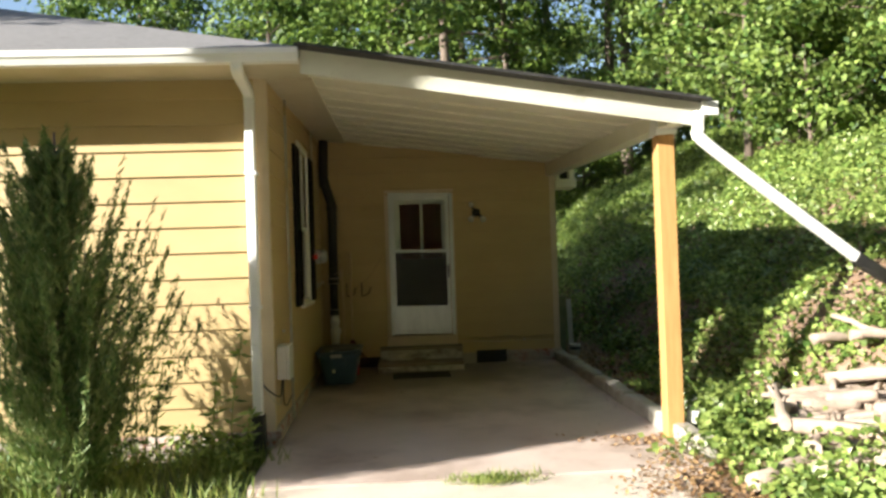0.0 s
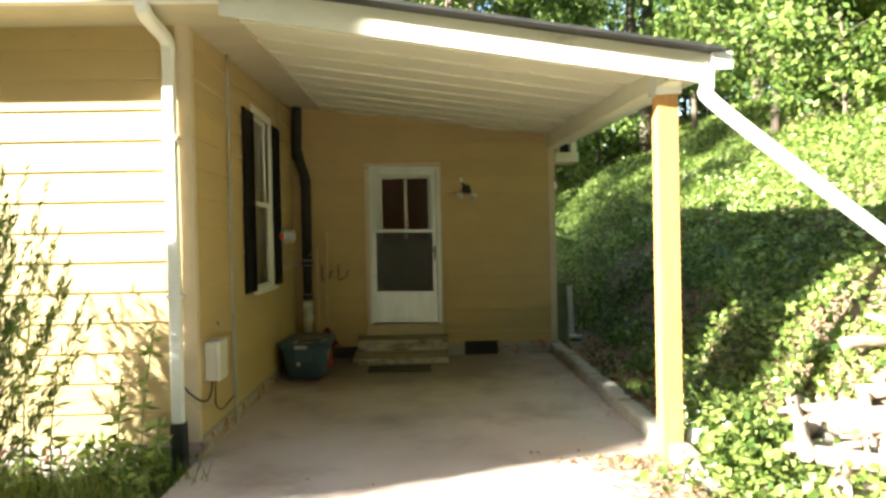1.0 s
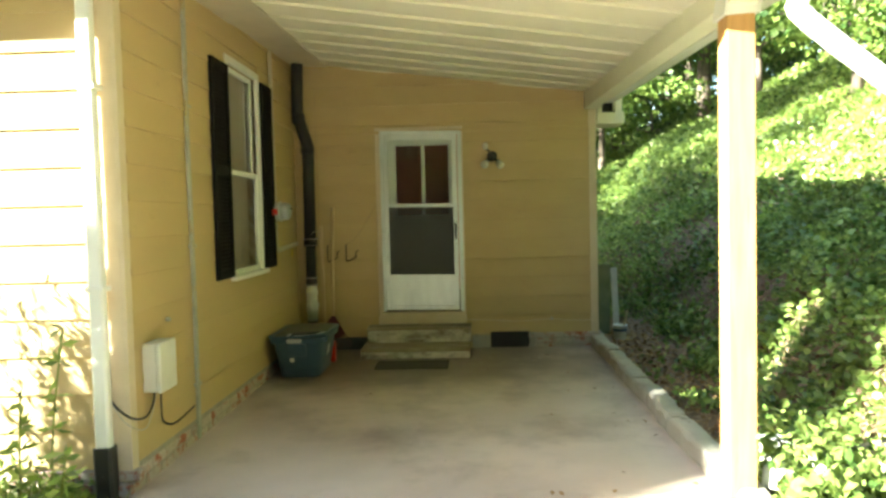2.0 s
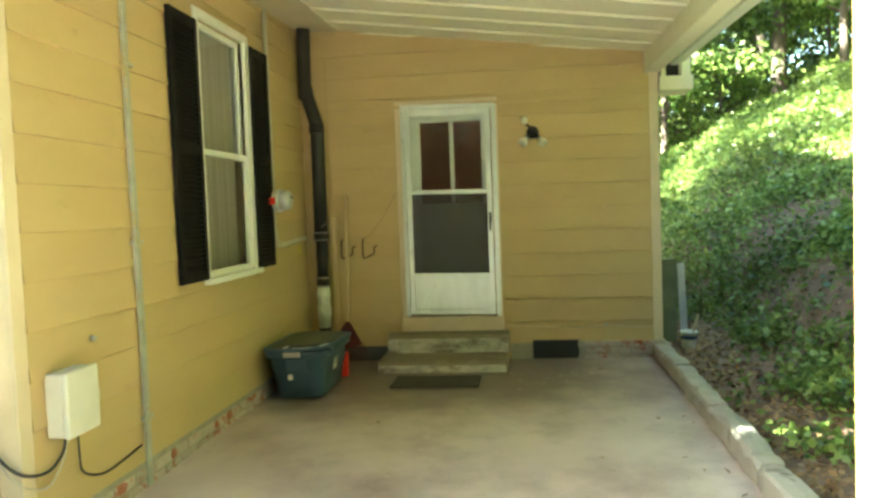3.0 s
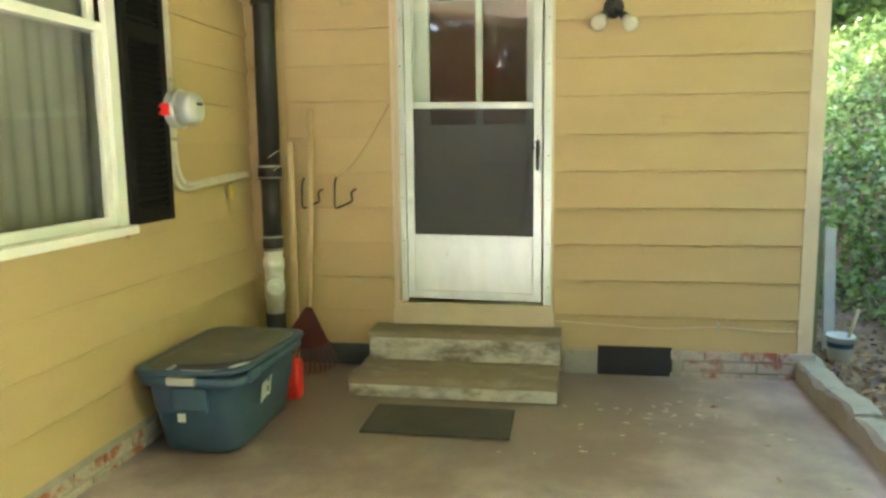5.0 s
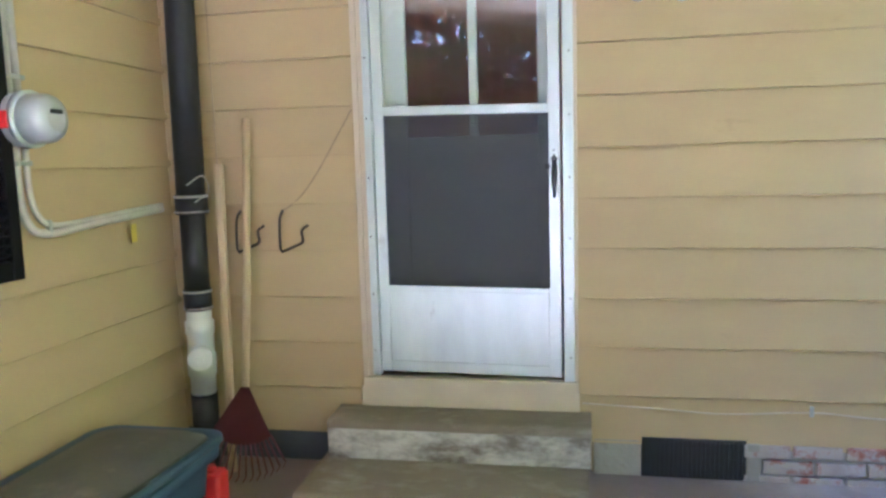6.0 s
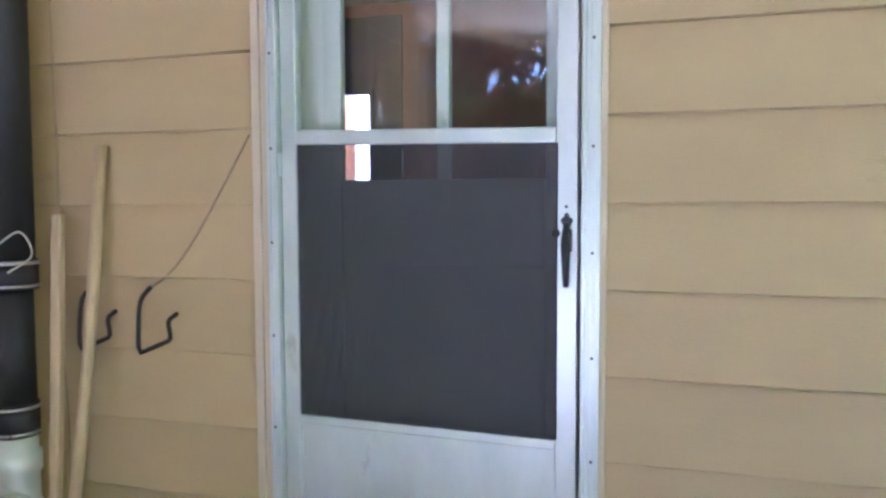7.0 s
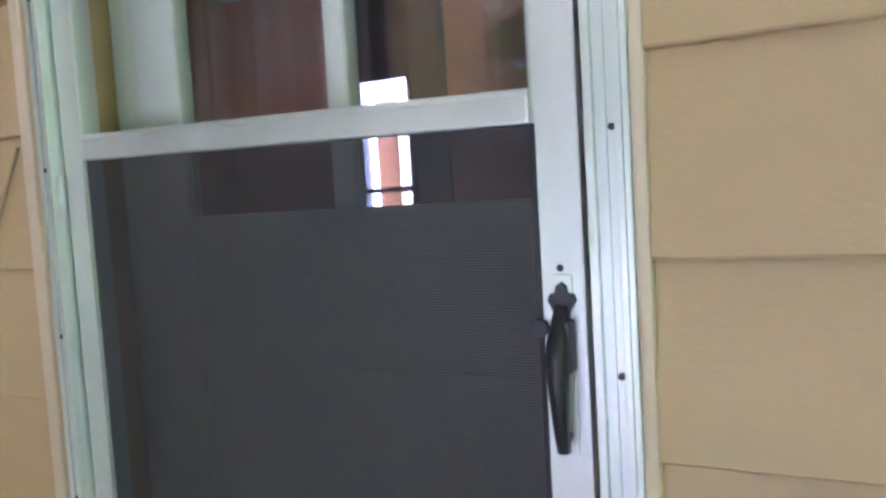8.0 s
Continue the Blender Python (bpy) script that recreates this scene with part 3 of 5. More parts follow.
roof = thing("roof", "grey asphalt shingle hip roof with low carport roof", "roof", kind="structure")
P = 0.42
bm = bmesh.new()
e = [(-9.4, -4.98, 3.23), (0.42, -4.98, 3.23), (-5.0, 0.5, 3.23 + P * 5.48), (0.42, 6.4, 3.32), (-9.4, 6.4, 3.23)]
vs = [bm.verts.new(p) for p in e]
for tri in ((0, 1, 2), (1, 3, 2), (3, 4, 2), (4, 0, 2)):
    bm.faces.new([vs[k] for k in tri])
part("hip", bm, SHING, roof)
bm = bmesh.new()
q = [(0.36, -4.98), (3.72, -4.98), (3.72, 2.9), (0.36, 2.9)]
lo = [bm.verts.new((x, y, ceil_z(x, y) + 0.085)) for x, y in q]
hi = [bm.verts.new((x, y, ceil_z(x, y) + 0.125)) for x, y in q]
bm.faces.new(lo[::-1])
bm.faces.new(hi)
for k in range(4):
    bm.faces.new((lo[k], lo[(k + 1) % 4], hi[(k + 1) % 4], hi[k]))
bmesh.ops.recalc_face_normals(bm, faces=bm.faces)
part("carport_roof", bm, DRIP, roof, "dark roofing edge of the carport roof")

bm = bmesh.new()
fas = [(0.40, 3.035, 3.225), (3.62, 2.545, 2.745)]
for y0, y1 in ((-4.93, -4.90),):
    vs = [bm.verts.new((x, yq, z)) for yq in (y0, y1) for x, z in ((fas[0][0], fas[0][1]), (fas[1][0], fas[1][1]), (fas[1][0], fas[1][2]), (fas[0][0], fas[0][2]))]
    for f in ((0, 1, 2, 3), (7, 6, 5, 4), (0, 4, 5, 1), (1, 5, 6, 2), (2, 6, 7, 3), (3, 7, 4, 0)):
        bm.faces.new([vs[k] for k in f])
bmesh.ops.recalc_face_normals(bm, faces=bm.faces)
fascia = tagged(part("fascia", bm, FASC), "white painted carport fascia board", "fascia", kind="structure")
bm = bmesh.new()
vs = [bm.verts.new((x, yq, z)) for yq in (-5.075, -4.90) for x, z in ((0.40, 3.222), (3.66, 2.735), (3.66, 2.755), (0.40, 3.245))]
for f in ((0, 1, 2, 3), (7, 6, 5, 4), (0, 4, 5, 1), (1, 5, 6, 2), (2, 6, 7, 3), (3, 7, 4, 0)):
    bm.faces.new([vs[k] for k in f])
bmesh.ops.recalc_face_normals(bm, faces=bm.faces)
part("drip_edge", bm, DRIP, fascia, "black shingle edge along the fascia")

beam = thing("beam", "white painted beam along the outer carport edge", "beam", kind="structure")
bm = bmesh.new()
vs = [bm.verts.new((x, yq, z)) for yq, z0, z1 in ((-4.89, 2.57, 2.72), (0.02, 2.71, 2.90)) for x, z in ((3.36, z0), (3.50, z0), (3.50, z1), (3.36, z1))]
for f in ((0, 1, 2, 3), (7, 6, 5, 4), (0, 4, 5, 1), (1, 5, 6, 2), (2, 6, 7, 3), (3, 7, 4, 0)):
    bm.faces.new([vs[k] for k in f])
bmesh.ops.recalc_face_normals(bm, faces=bm.faces)
part("beam_board", bm, CEIL, beam)
# boxed eave return at the wall corner
ret = thing("eave_return", "cream boxed eave return at the wall corner", "eave", kind="structure")
part("return_box", box(3.49, 3.80, -0.07, 0.35, 2.53, 2.66, 0.006), CEIL, ret)
part("return_board", box(3.51, 3.555, -0.05, 0.33, 2.66, 2.90, 0.004), CEIL, ret)
part("return_board", box(3.70, 3.78, -0.05, 0.33, 2.66, 2.86, 0.004), CEIL, ret)
# black sheet stands in for the shaded hole in the return
part("return_back", box(3.555, 3.70, 0.10, 0.12, 2.66, 2.9), VENT, ret)


def gutter_profile(y, z):
    return [(y, z), (y - 0.085, z), (y - 0.105, z + 0.045), (y - 0.12, z + 0.06), (y - 0.12, z + 0.105), (y - 0.11, z + 0.105), (y - 0.11, z + 0.065), (y - 0.085, z + 0.03), (y - 0.01, z + 0.012), (y - 0.01, z + 0.1), (y, z + 0.1)]


gut = thing("gutter", "white metal gutter along the front eave", "gutter")
bm = bmesh.new()
add_prism(bm, gutter_profile(-4.87, 3.125), "x", -9.0, 0.385)
part("trough", bm, WHITE, gut)
part("end_cap", box(0.385, 0.389, -4.99, -4.87, 3.125, 3.23), WHITE, gut)

ds = thing("downspout", "white metal downspout with black drain boot", "downspout")
path = bent([(-0.10, -4.91, 3.14), (-0.10, -4.89, 3.085), (-0.105, -4.78, 3.055), (-0.11, -4.50, 3.03), (-0.11, -4.40, 2.99), (-0.11, -4.39, 2.9)], 4)


def flat_pipe(path, w, d, flat=(1, 0, 0)):
    """A rectangular downspout along a path; w along flat, d across."""
    bm = bmesh.new()
    rings = []
    fl = Vector(flat)
    for i, p in enumerate(path):
        dr = (Vector(path[min(i + 1, len(path) - 1)]) - Vector(path[max(i - 1, 0)])).normalized()
        f = (fl - dr * fl.dot(dr)).normalized()
        c = dr.cross(f)
        prof = [(-1, -0.7), (-0.7, -1), (0.7, -1), (1, -0.7), (1, 0.7), (0.7, 1), (-0.7, 1), (-1, 0.7)]
        rings.append([bm.verts.new(Vector(p) + f * a * w / 2 + c * b * d / 2) for a, b in prof])
    for a, b in zip(rings, rings[1:]):
        for k in range(8):
            bm.faces.new((a[k], a[(k + 1) % 8], b[(k + 1) % 8], b[k]))
    bm.faces.new(rings[0][::-1])
    bm.faces.new(rings[-1])
    bmesh.ops.recalc_face_normals(bm, faces=bm.faces)
    return bm


part("elbow", flat_pipe(path, 0.09, 0.075), WHITE, ds)
part("pipe", flat_pipe([(-0.11, -4.39, 2.93), (-0.105, -4.39, 0.22)], 0.085, 0.065), WHITE, ds)
for z in (2.3, 1.15):
    part("strap", box(-0.16, -0.055, -4.43, -4.325, z, z + 0.03, 0.004), WHITE, ds)
part("boot", flat_pipe([(-0.105, -4.39, 0.25), (-0.10, -4.39, 0.0), (-0.10, -4.42, -0.2)], 0.11, 0.095), ABS, ds, "black plastic drain boot")

gut2 = thing("gutter", "white metal gutter along the outer carport edge", "gutter")
bm = bmesh.new()
rows = []
for yq in (-4.99, 2.9):
    z = ceil_z(3.66, yq) - 0.03 if yq > -4 else 2.63
    rows.append([(3.625, yq, z), (3.715, yq, z), (3.735, yq, z + 0.05), (3.75, yq, z + 0.06), (3.75, yq, z + 0.1), (3.74, yq, z + 0.1), (3.735, yq, z + 0.062), (3.71, yq, z + 0.012), (3.635, yq, z + 0.012), (3.635, yq, z + 0.1), (3.625, yq, z + 0.1)])
vs = [[bm.verts.new(p) for p in r] for r in rows]
for k in range(11):
    bm.faces.new((vs[0][k], vs[0][(k + 1) % 11], vs[1][(k + 1) % 11], vs[1][k]))
bm.faces.new(vs[0])
bm.faces.new(vs[1][::-1])
bmesh.ops.recalc_face_normals(bm, faces=bm.faces)
part("trough", bm, WHITE, gut2)
part("end_cap", box(3.62, 3.755, -4.996, -4.99, 2.625, 2.735), WHITE, gut2)
ds2 = thing("downspout", "white metal downspout slanting from the carport gutter", "downspout")
part("pipe", flat_pipe(bent([(3.62, -4.93, 2.66), (3.61, -4.93, 2.52), (3.66, -4.93, 2.41), (4.30, -4.93, 1.90), (4.93, -4.93, 1.41)], 4), 0.07, 0.085, (0, 1, 0)), WHITE, ds2)
part("drain_hose", flat_pipe(bent([(4.90, -4.93, 1.43), (5.03, -4.93, 1.34), (5.25, -4.9, 1.22), (5.6, -4.85, 1.1)], 4), 0.09, 0.1, (0, 1, 0)), ABS, ds2, "black corrugated drain hose")

# ---- timber post ----
post = thing("post", "honey-coloured treated timber post under white sleeve", "post")
bm = box(3.36, 3.505, -4.67, -4.53, -0.1, 2.54, 0.006)
part("timber", bm, POST, post)
bm = bmesh.new()
add_prism(bm, [(3.34, 2.52), (3.525, 2.53), (3.525, 2.73), (3.37, 2.73)], "y", -4.69, -4.51)
part("sleeve", bm, WHITE, post, "white metal post sleeve")

# ---- steps ----
steps = thing("steps", "two worn concrete steps with flaking pale paint", "steps")


def tread(x0, x1, y0, y1, z0, z1, r=0.03):
    prof = [(y1, z0), (y0 + 0.012, z0), (y0 + 0.006, z1 - 0.075), (y0, z1 - 0.06), (y0, z1 - r)]
    for k in range(1, 5):
        a = radians(90 * k / 4)
        prof.append((y0 + r - r * math.cos(a), z1 - r + r * math.sin(a)))
    prof.append((y1, z1 + 0.004))
    bm = bmesh.new()
    add_prism(bm, prof, "x", x0, x1)
    return bm


part("lower_step", tread(0.815, 2.005, -0.615, -0.02, -0.02, 0.105), STEPC, steps)
part("upper_step", tread(0.84, 2.02, -0.245, -0.024, 0.10, 0.285), STEPC, steps)
bm = bmesh.new()
add_box(bm, 0.846, 2.014, -0.2475, -0.238, 0.112, 0.25, 0.002)
part("riser_face", bm, STEPR, steps, "flaking pale riser paint")
bm = bmesh.new()
add_box(bm, 0.82, 2.0, -0.6175, -0.606, 0.0, 0.07, 0.002)
part("riser_face", bm, STEPR, steps)
tagged(part("door_mat", box(1.02, 1.78, -1.13, -0.74, 0.001, 0.014, 0.005), MATT), "dark brown rubber mat at the foot of the steps", "mat")
for v in bpy.data.objects["door_mat"].data.vertices:
    v.co.z -= 0.012 * (-v.co.y)

def sheet_pane(axis, at, a0, a1, z0, z1):
    """One thin sheet across x or y."""
    bm = bmesh.new()
    pts = [(a0, z0), (a1, z0), (a1, z1), (a0, z1)]
    bm.faces.new([bm.verts.new((p, at, q) if axis == "x" else (at, p, q)) for p, q in pts])
    return bm


# ---- storm door ----
door = thing("storm_door", "closed mill aluminium storm door with screen", "door")
# outer wooden casing
cas = thing("door_casing", "tan painted wooden door casing", "door casing", kind="structure")
part("jamb_trim", box(0.957, 0.984, -0.03, 0.0, 0.36, 2.53, 0.004), TRIM, cas)
part("jamb_bead", box(0.984, 1.008, -0.022, 0.0, 0.43, 2.525, 0.003), TRIM, cas)
part("jamb_trim", box(1.950, 1.966, -0.03, 0.0, 0.36, 2.53, 0.004), TRIM, cas)
part("head_trim", box(0.957, 1.966, -0.032, 0.0, 2.525, 2.56, 0.004), TRIM, cas)
part("sill", box(0.965, 1.96, -0.055, 0.14, 0.385, 0.43, 0.005), TRIM, cas)
part("sill_plate", box(0.95, 1.97, -0.045, 0.0, 0.29, 0.384, 0.004), TRIM, cas)
# aluminium surround: a flanged rail with two raised beads on each side
for x0, x1, ins in ((1.008, 1.046, 1), (1.902, 1.950, -1)):
    bm = box(x0, x1, -0.034, 0.01, 0.432, 2.515, 0.003)
    for at, w, d in ((0.22, 0.004, 0.040), (0.55, 0.003, 0.037), (0.86, 0.005, 0.045)):
        xc = x0 + (x1 - x0) * at if ins > 0 else x1 - (x1 - x0) * at
        add_box(bm, xc - w, xc + w, -d, -0.033, 0.432, 2.515, 0.0015)
    part("side_rail", bm, ALU, door)
    for k in range(8):
        z = 0.55 + k * 0.27
        xs = x0 + (x1 - x0) * 0.38 if ins > 0 else x1 - (x1 - x0) * 0.38
        part("screw", tube([(xs, -0.0335, z), (xs, -0.0385, z)], 0.004, 8), IRON, door)
part("head_rail", box(1.046, 1.902, -0.036, 0.01, 2.475, 2.515, 0.004), ALU, door)
# leaf
SX0, SX1 = 1.098, 1.837
for x0, x1 in ((1.050, SX0), (SX1, 1.892)):
    bm = box(x0, x1, -0.024, 0.012, 0.45, 2.472, 0.004)
    part("stile", bm, ALU, door)
for xg, wg in ((SX0 - 0.006, 0.006), (SX1, 0.005)):
    part("screen_spline", box(xg, xg + wg, -0.0275, -0.0235, 0.866, 1.641, 0.001), VENT if xg > 1.5 else ALU, door)
part("top_rail", box(SX0, SX1, -0.022, 0.01, 2.41, 2.471, 0.004), ALU, door)
bm = box(SX0, SX1, -0.026, 0.012, 1.641, 1.682, 0.005)
add_box(bm, SX0, SX1, -0.030, -0.024, 1.672, 1.678, 0.001)
part("middle_rail", bm, ALU, door)
bm = box(SX0, SX1, -0.023, 0.012, 0.836, 0.862, 0.004)
add_box(bm, SX0, SX1, -0.027, -0.022, 0.832, 0.838, 0.001)
part("lower_rail", bm, ALU, door)
part("kick_panel", box(SX0, SX1, -0.012, 0.004, 0.50, 0.836, 0.002), ALU, door)
part("bottom_rail", box(SX0, SX1, -0.022, 0.01, 0.45, 0.50, 0.004), ALU, door)
ob = part("glass", sheet_pane("x", -0.012, SX0, SX1, 1.682, 2.41), GLASS, door, "clear storm glass")
ob.visible_shadow = False
ob = part("screen", sheet_pane("x", -0.020, SX0, SX1, 0.862, 1.641), SCREEN, door, "dark woven insect screen")
HX0 = 1.866
part("handle_plate", box(HX0 - 0.010, HX0 + 0.012, -0.0275, -0.0235, 1.262, 1.470, 0.0015), ALU, door)
# three-lobed top plate, neck that stands off, tapered grip with a squared end
bm = bmesh.new()
lobes = [(0.0, 1.462), (0.006, 1.457), (0.007, 1.450), (0.013, 1.448), (0.016, 1.441), (0.012, 1.433), (0.008, 1.424), (-0.008, 1.424), (-0.012, 1.433), (-0.016, 1.441), (-0.013, 1.448), (-0.007, 1.450), (-0.006, 1.457)]
add_prism(bm, [(HX0 + a, z) for a, z in lobes], "y", -0.033, -0.0235)
part("handle_spade", bm, HANDB, door, "black three-lobed handle plate")
grip = [(1.436, 0.009, -0.030, 0.004), (1.424, 0.010, -0.040, 0.007), (1.408, 0.011, -0.052, 0.009), (1.396, 0.0125, -0.058, 0.010), (1.380, 0.013, -0.061, 0.010), (1.350, 0.0115, -0.061, 0.010), (1.320, 0.0100, -0.058, 0.009), (1.290, 0.0085, -0.053, 0.008), (1.272, 0.0075, -0.049, 0.007), (1.271, 0.0060, -0.047, 0.005)]
rings = [[(HX0 + sgn * w, yq + dep * d, z) for sgn, d in ((-1, 0.7), (-0.75, -0.7), (-0.3, -1), (0.3, -1), (0.75, -0.7), (1, 0.7), (0.5, 1), (-0.5, 1))] for z, w, yq, dep in grip]
part("pull_handle", loft(rings), HANDB, door, "black tapered pull handle")
part("thumb_latch", box(HX0 + 0.004, HX0 + 0.014, -0.05, -0.026, 1.362, 1.420, 0.003), HANDB, door)
part("handle_foot", tube([(HX0, -0.025, 1.285), (HX0, -0.05, 1.285)], 0.006, 8), HANDB, door)
part("latch_knob", tube([(1.838, -0.034, 1.408), (1.838, -0.02, 1.408)], 0.011, 10), HANDB, door)
part("key_hole", tube([(HX0 - 0.002, -0.0248, 1.477), (HX0 - 0.002, -0.022, 1.477)], 0.0042, 10), VENT, door)
for z in (0.75, 1.55, 2.3):
    part("hinge", tube([(1.048, -0.03, z), (1.048, -0.03, z + 0.07)], 0.006, 8), ALU, door)
# the old door has sagged a little out of level
for ob in door.children:
    for v in ob.data.vertices:
        v.co.z -= 0.018 * (v.co.x - 1.47)

# inner entrance door
inner = thing("entrance_door", "white painted wooden entrance door with two panes", "door")
IY0, IY1 = 0.105, 0.14
for x0, x1, z0, z1, nm in ((1.03, 1.18, 0.44, 2.46, "stile"), (1.79, 1.89, 0.44, 2.46, "stile"), (1.18, 1.79, 2.36, 2.46, "top_rail"), (1.475, 1.515, 1.55, 2.36, "muntin"),
                           (1.18, 1.79, 1.30, 1.55, "lock_rail"), (1.18, 1.79, 0.44, 0.70, "bottom_rail")):
    part(nm, box(x0, x1, IY0, IY1, z0, z1, 0.006), DOORW, inner)
part("panel", box(1.18, 1.79, IY0 + 0.014, IY1 - 0.01, 0.70, 1.30), DOORW, inner)
for x0, x1 in ((1.18, 1.475), (1.515, 1.79)):
    ob = part("pane", sheet_pane("x", 0.122, x0, x1, 1.55, 2.36), GLASS, inner, "clear glass pane")
    ob.visible_shadow = False

# ---- the room behind the door ----
solid("room_wall_left", "brown panelled room wall", [(-1.02, -1.0, 0.14, 2.8, 0.4, 2.8)], ROOMW)
solid("room_wall_right", "brown panelled room wall", [(3.30, 3.32, 0.14, 2.8, 0.4, 2.8)], ROOMW)
OX0, OX1, OZ0, OZ1 = -0.10, 0.25, 1.25, 2.25
solid("room_wall_far", "brown panelled room wall with window",
      [(-1.0, OX0, 2.70, 2.8, 0.4, 2.8), (OX1, 3.3, 2.70, 2.8, 0.4, 2.8), (OX0, OX1, 2.70, 2.8, 0.4, OZ0), (OX0, OX1, 2.70, 2.8, OZ1, 2.8)], ROOMW)
solid("room_wall_near", "brown room wall by the door",
      [(-1.0, DX0, 0.14, 0.16, 0.4, 2.8), (DX1, 3.3, 0.14, 0.16, 0.4, 2.8), (DX0, DX1, 0.14, 0.16, DZ1, 2.8)], ROOMW)
tagged(part("room_floor", box(-1.02, 3.3, 0.14, 2.8, 0.36, 0.40), ROOMD), "dark room floor", "floor", kind="structure")
tagged(part("room_ceiling", box(-1.02, 3.32, 0.14, 2.8, 2.8, 2.84), DOORW), "pale room ceiling", "ceiling", kind="structure")
wf = thing("window_2", "small bright room window with dark frame", "window", kind="structure")
for b in ((OX0, OX1, 2.67, 2.72, OZ1 - 0.04, OZ1), (OX0, OX1, 2.67, 2.72, OZ0, OZ0 + 0.04), (OX0, OX0 + 0.03, 2.67, 2.72, OZ0 + 0.04, OZ1 - 0.04), (OX1 - 0.03, OX1, 2.67, 2.72, OZ0 + 0.04, OZ1 - 0.04),
          (OX0, OX1, 2.685, 2.715, 1.60, 1.63)):
    part("window_bar", box(*b), ROOMD, wf)
# dark boards around the window stand in for an unlit doorway
for b in ((OX1, OX1 + 0.20, 2.68, 2.70, 0.42, 2.72), (OX0 - 0.06, OX1, 2.68, 2.70, OZ1, 2.72), (OX0 - 0.06, OX0, 2.68, 2.70, 0.42, OZ1)):
    part("dark_casing", box(*b), ROOMD, wf, "flat dark boards standing in for an unlit doorway")
# emissive panel in place of outdoor daylight; it also brightens the room
tagged(part("daylight_backdrop", box(-1.4, 1.3, 3.3, 3.32, 0.8, 2.8), glow("daylight", (0.85, 0.93, 1.0), 2.4)), "glowing panel standing in for daylight outside the room window", "backdrop", kind="structure")

# ---- window and shutters on the side wall ----
win = thing("window_1", "white double-hung window with drawn curtains", "window", kind="structure")
WY0, WY1, WZ0, WZ1 = -2.33, -1.50, 1.07, 2.87
for b, nm in (((-0.10, 0.030, -2.40, WY0, WZ0 - 0.0, 2.93), "casing"), ((-0.10, 0.030, WY1, -1.43, WZ0 - 0.0, 2.93), "casing"), ((-0.10, 0.032, WY0, WY1, WZ1, 2.93), "casing"), ((-0.10, 0.075, -2.43, -1.42, 1.03, WZ0, 0.006), "sill")):
    part(nm, box(*b), WHITE, win)


def sash(y0, y1, z0, z1, x):
    f = part("sash", box(x, x + 0.03, y0, y0 + 0.045, z0, z1, 0.004), WHITE, win)
    part("rail", box(x, x + 0.03, y1 - 0.045, y1, z0, z1, 0.004), WHITE, f)
    part("rail", box(x, x + 0.03, y0 + 0.045, y1 - 0.045, z0, z0 + 0.045, 0.004), WHITE, f)
    part("rail", box(x, x + 0.03, y0 + 0.045, y1 - 0.045, z1 - 0.045, z1, 0.004), WHITE, f)
    g = part("pane", sheet_pane("y", x + 0.014, y0 + 0.04, y1 - 0.04, z0 + 0.04, z1 - 0.04), GLASS, f, "clear glass pane")
    g.visible_shadow = False


sash(WY0, WY1, 1.93, WZ1, -0.055)
sash(WY0, WY1, WZ0 + 0.002, 1.975, -0.020)
bm = bmesh.new()
cols = []
for k in range(49):
    yq = WY0 + 0.003 + (WY1 - WY0 - 0.006) * k / 48
    xq = -0.095 + 0.010 * math.sin(k * 1.05) - 0.005 * math.sin(k * 0.4)
    cols.append((bm.verts.new((xq, yq, WZ0 + 0.004)), bm.verts.new((xq, yq, WZ1 - 0.004))))
for a, b in zip(cols, cols[1:]):
    f = bm.faces.new((a[0], b[0], b[1], a[1]))
    f.smooth = True
bmesh.ops.solidify(bm, geom=bm.faces[:], thickness=0.004)
tagged(part("curtain", bm, CURT), "pale curtain drawn behind the window", "curtain")
# dark sheet takes the place of the unlit room behind the curtain
solid("room_back", "dark sheet standing in for the unlit room behind the window", [(-1.0, -0.98, -2.9, -0.9, 0.5, 3.1)], ROOMD)


def shutter(y0, y1, z0, z1):
    s = thing("shutter", "black louvred window shutter on the tan wall", "shutter", "shutters beside the window")
    for b, nm in (((0.022, 0.055, y0, y0 + 0.05, z0, z1, 0.004), "stile"), ((0.022, 0.055, y1 - 0.05, y1, z0, z1, 0.004), "stile"),
                  ((0.022, 0.052, y0 + 0.05, y1 - 0.05, z0, z0 + 0.07, 0.004), "rail"), ((0.022, 0.052, y0 + 0.05, y1 - 0.05, z1 - 0.07, z1, 0.004), "rail"), ((0.022, 0.052, y0 + 0.05, y1 - 0.05, (z0 + z1) / 2 - 0.04, (z0 + z1) / 2 + 0.04, 0.004), "rail")):
        part(nm, box(*b), BLACKP, s)
    bm = box(0.024, 0.030, y0 + 0.04, y1 - 0.04, z0 + 0.03, z1 - 0.03)
    part("backing", bm, BLACKP, s)
    me = None
    mid = (z0 + z1) / 2
    for a, b in ((z0 + 0.07, mid - 0.04), (mid + 0.04, z1 - 0.07)):
        n = int((b - a) / 0.032)
        for k in range(n):
            z = a + (k + 0.5) * (b - a) / n
            if me is None:
                bm = box(-0.012, 0.012, y0 + 0.045, y1 - 0.045, -0.003, 0.003, 0.0, Matrix.Rotation(radians(-38), 4, "Y"))
                me = bpy.data.meshes.new("slat")
                bm.to_mesh(me)
                bm.free()
                me.materials.append(BLACKP)
            ob = new("slat", me)
            ob.parent = s
            ob.location = (0.040, 0, z)


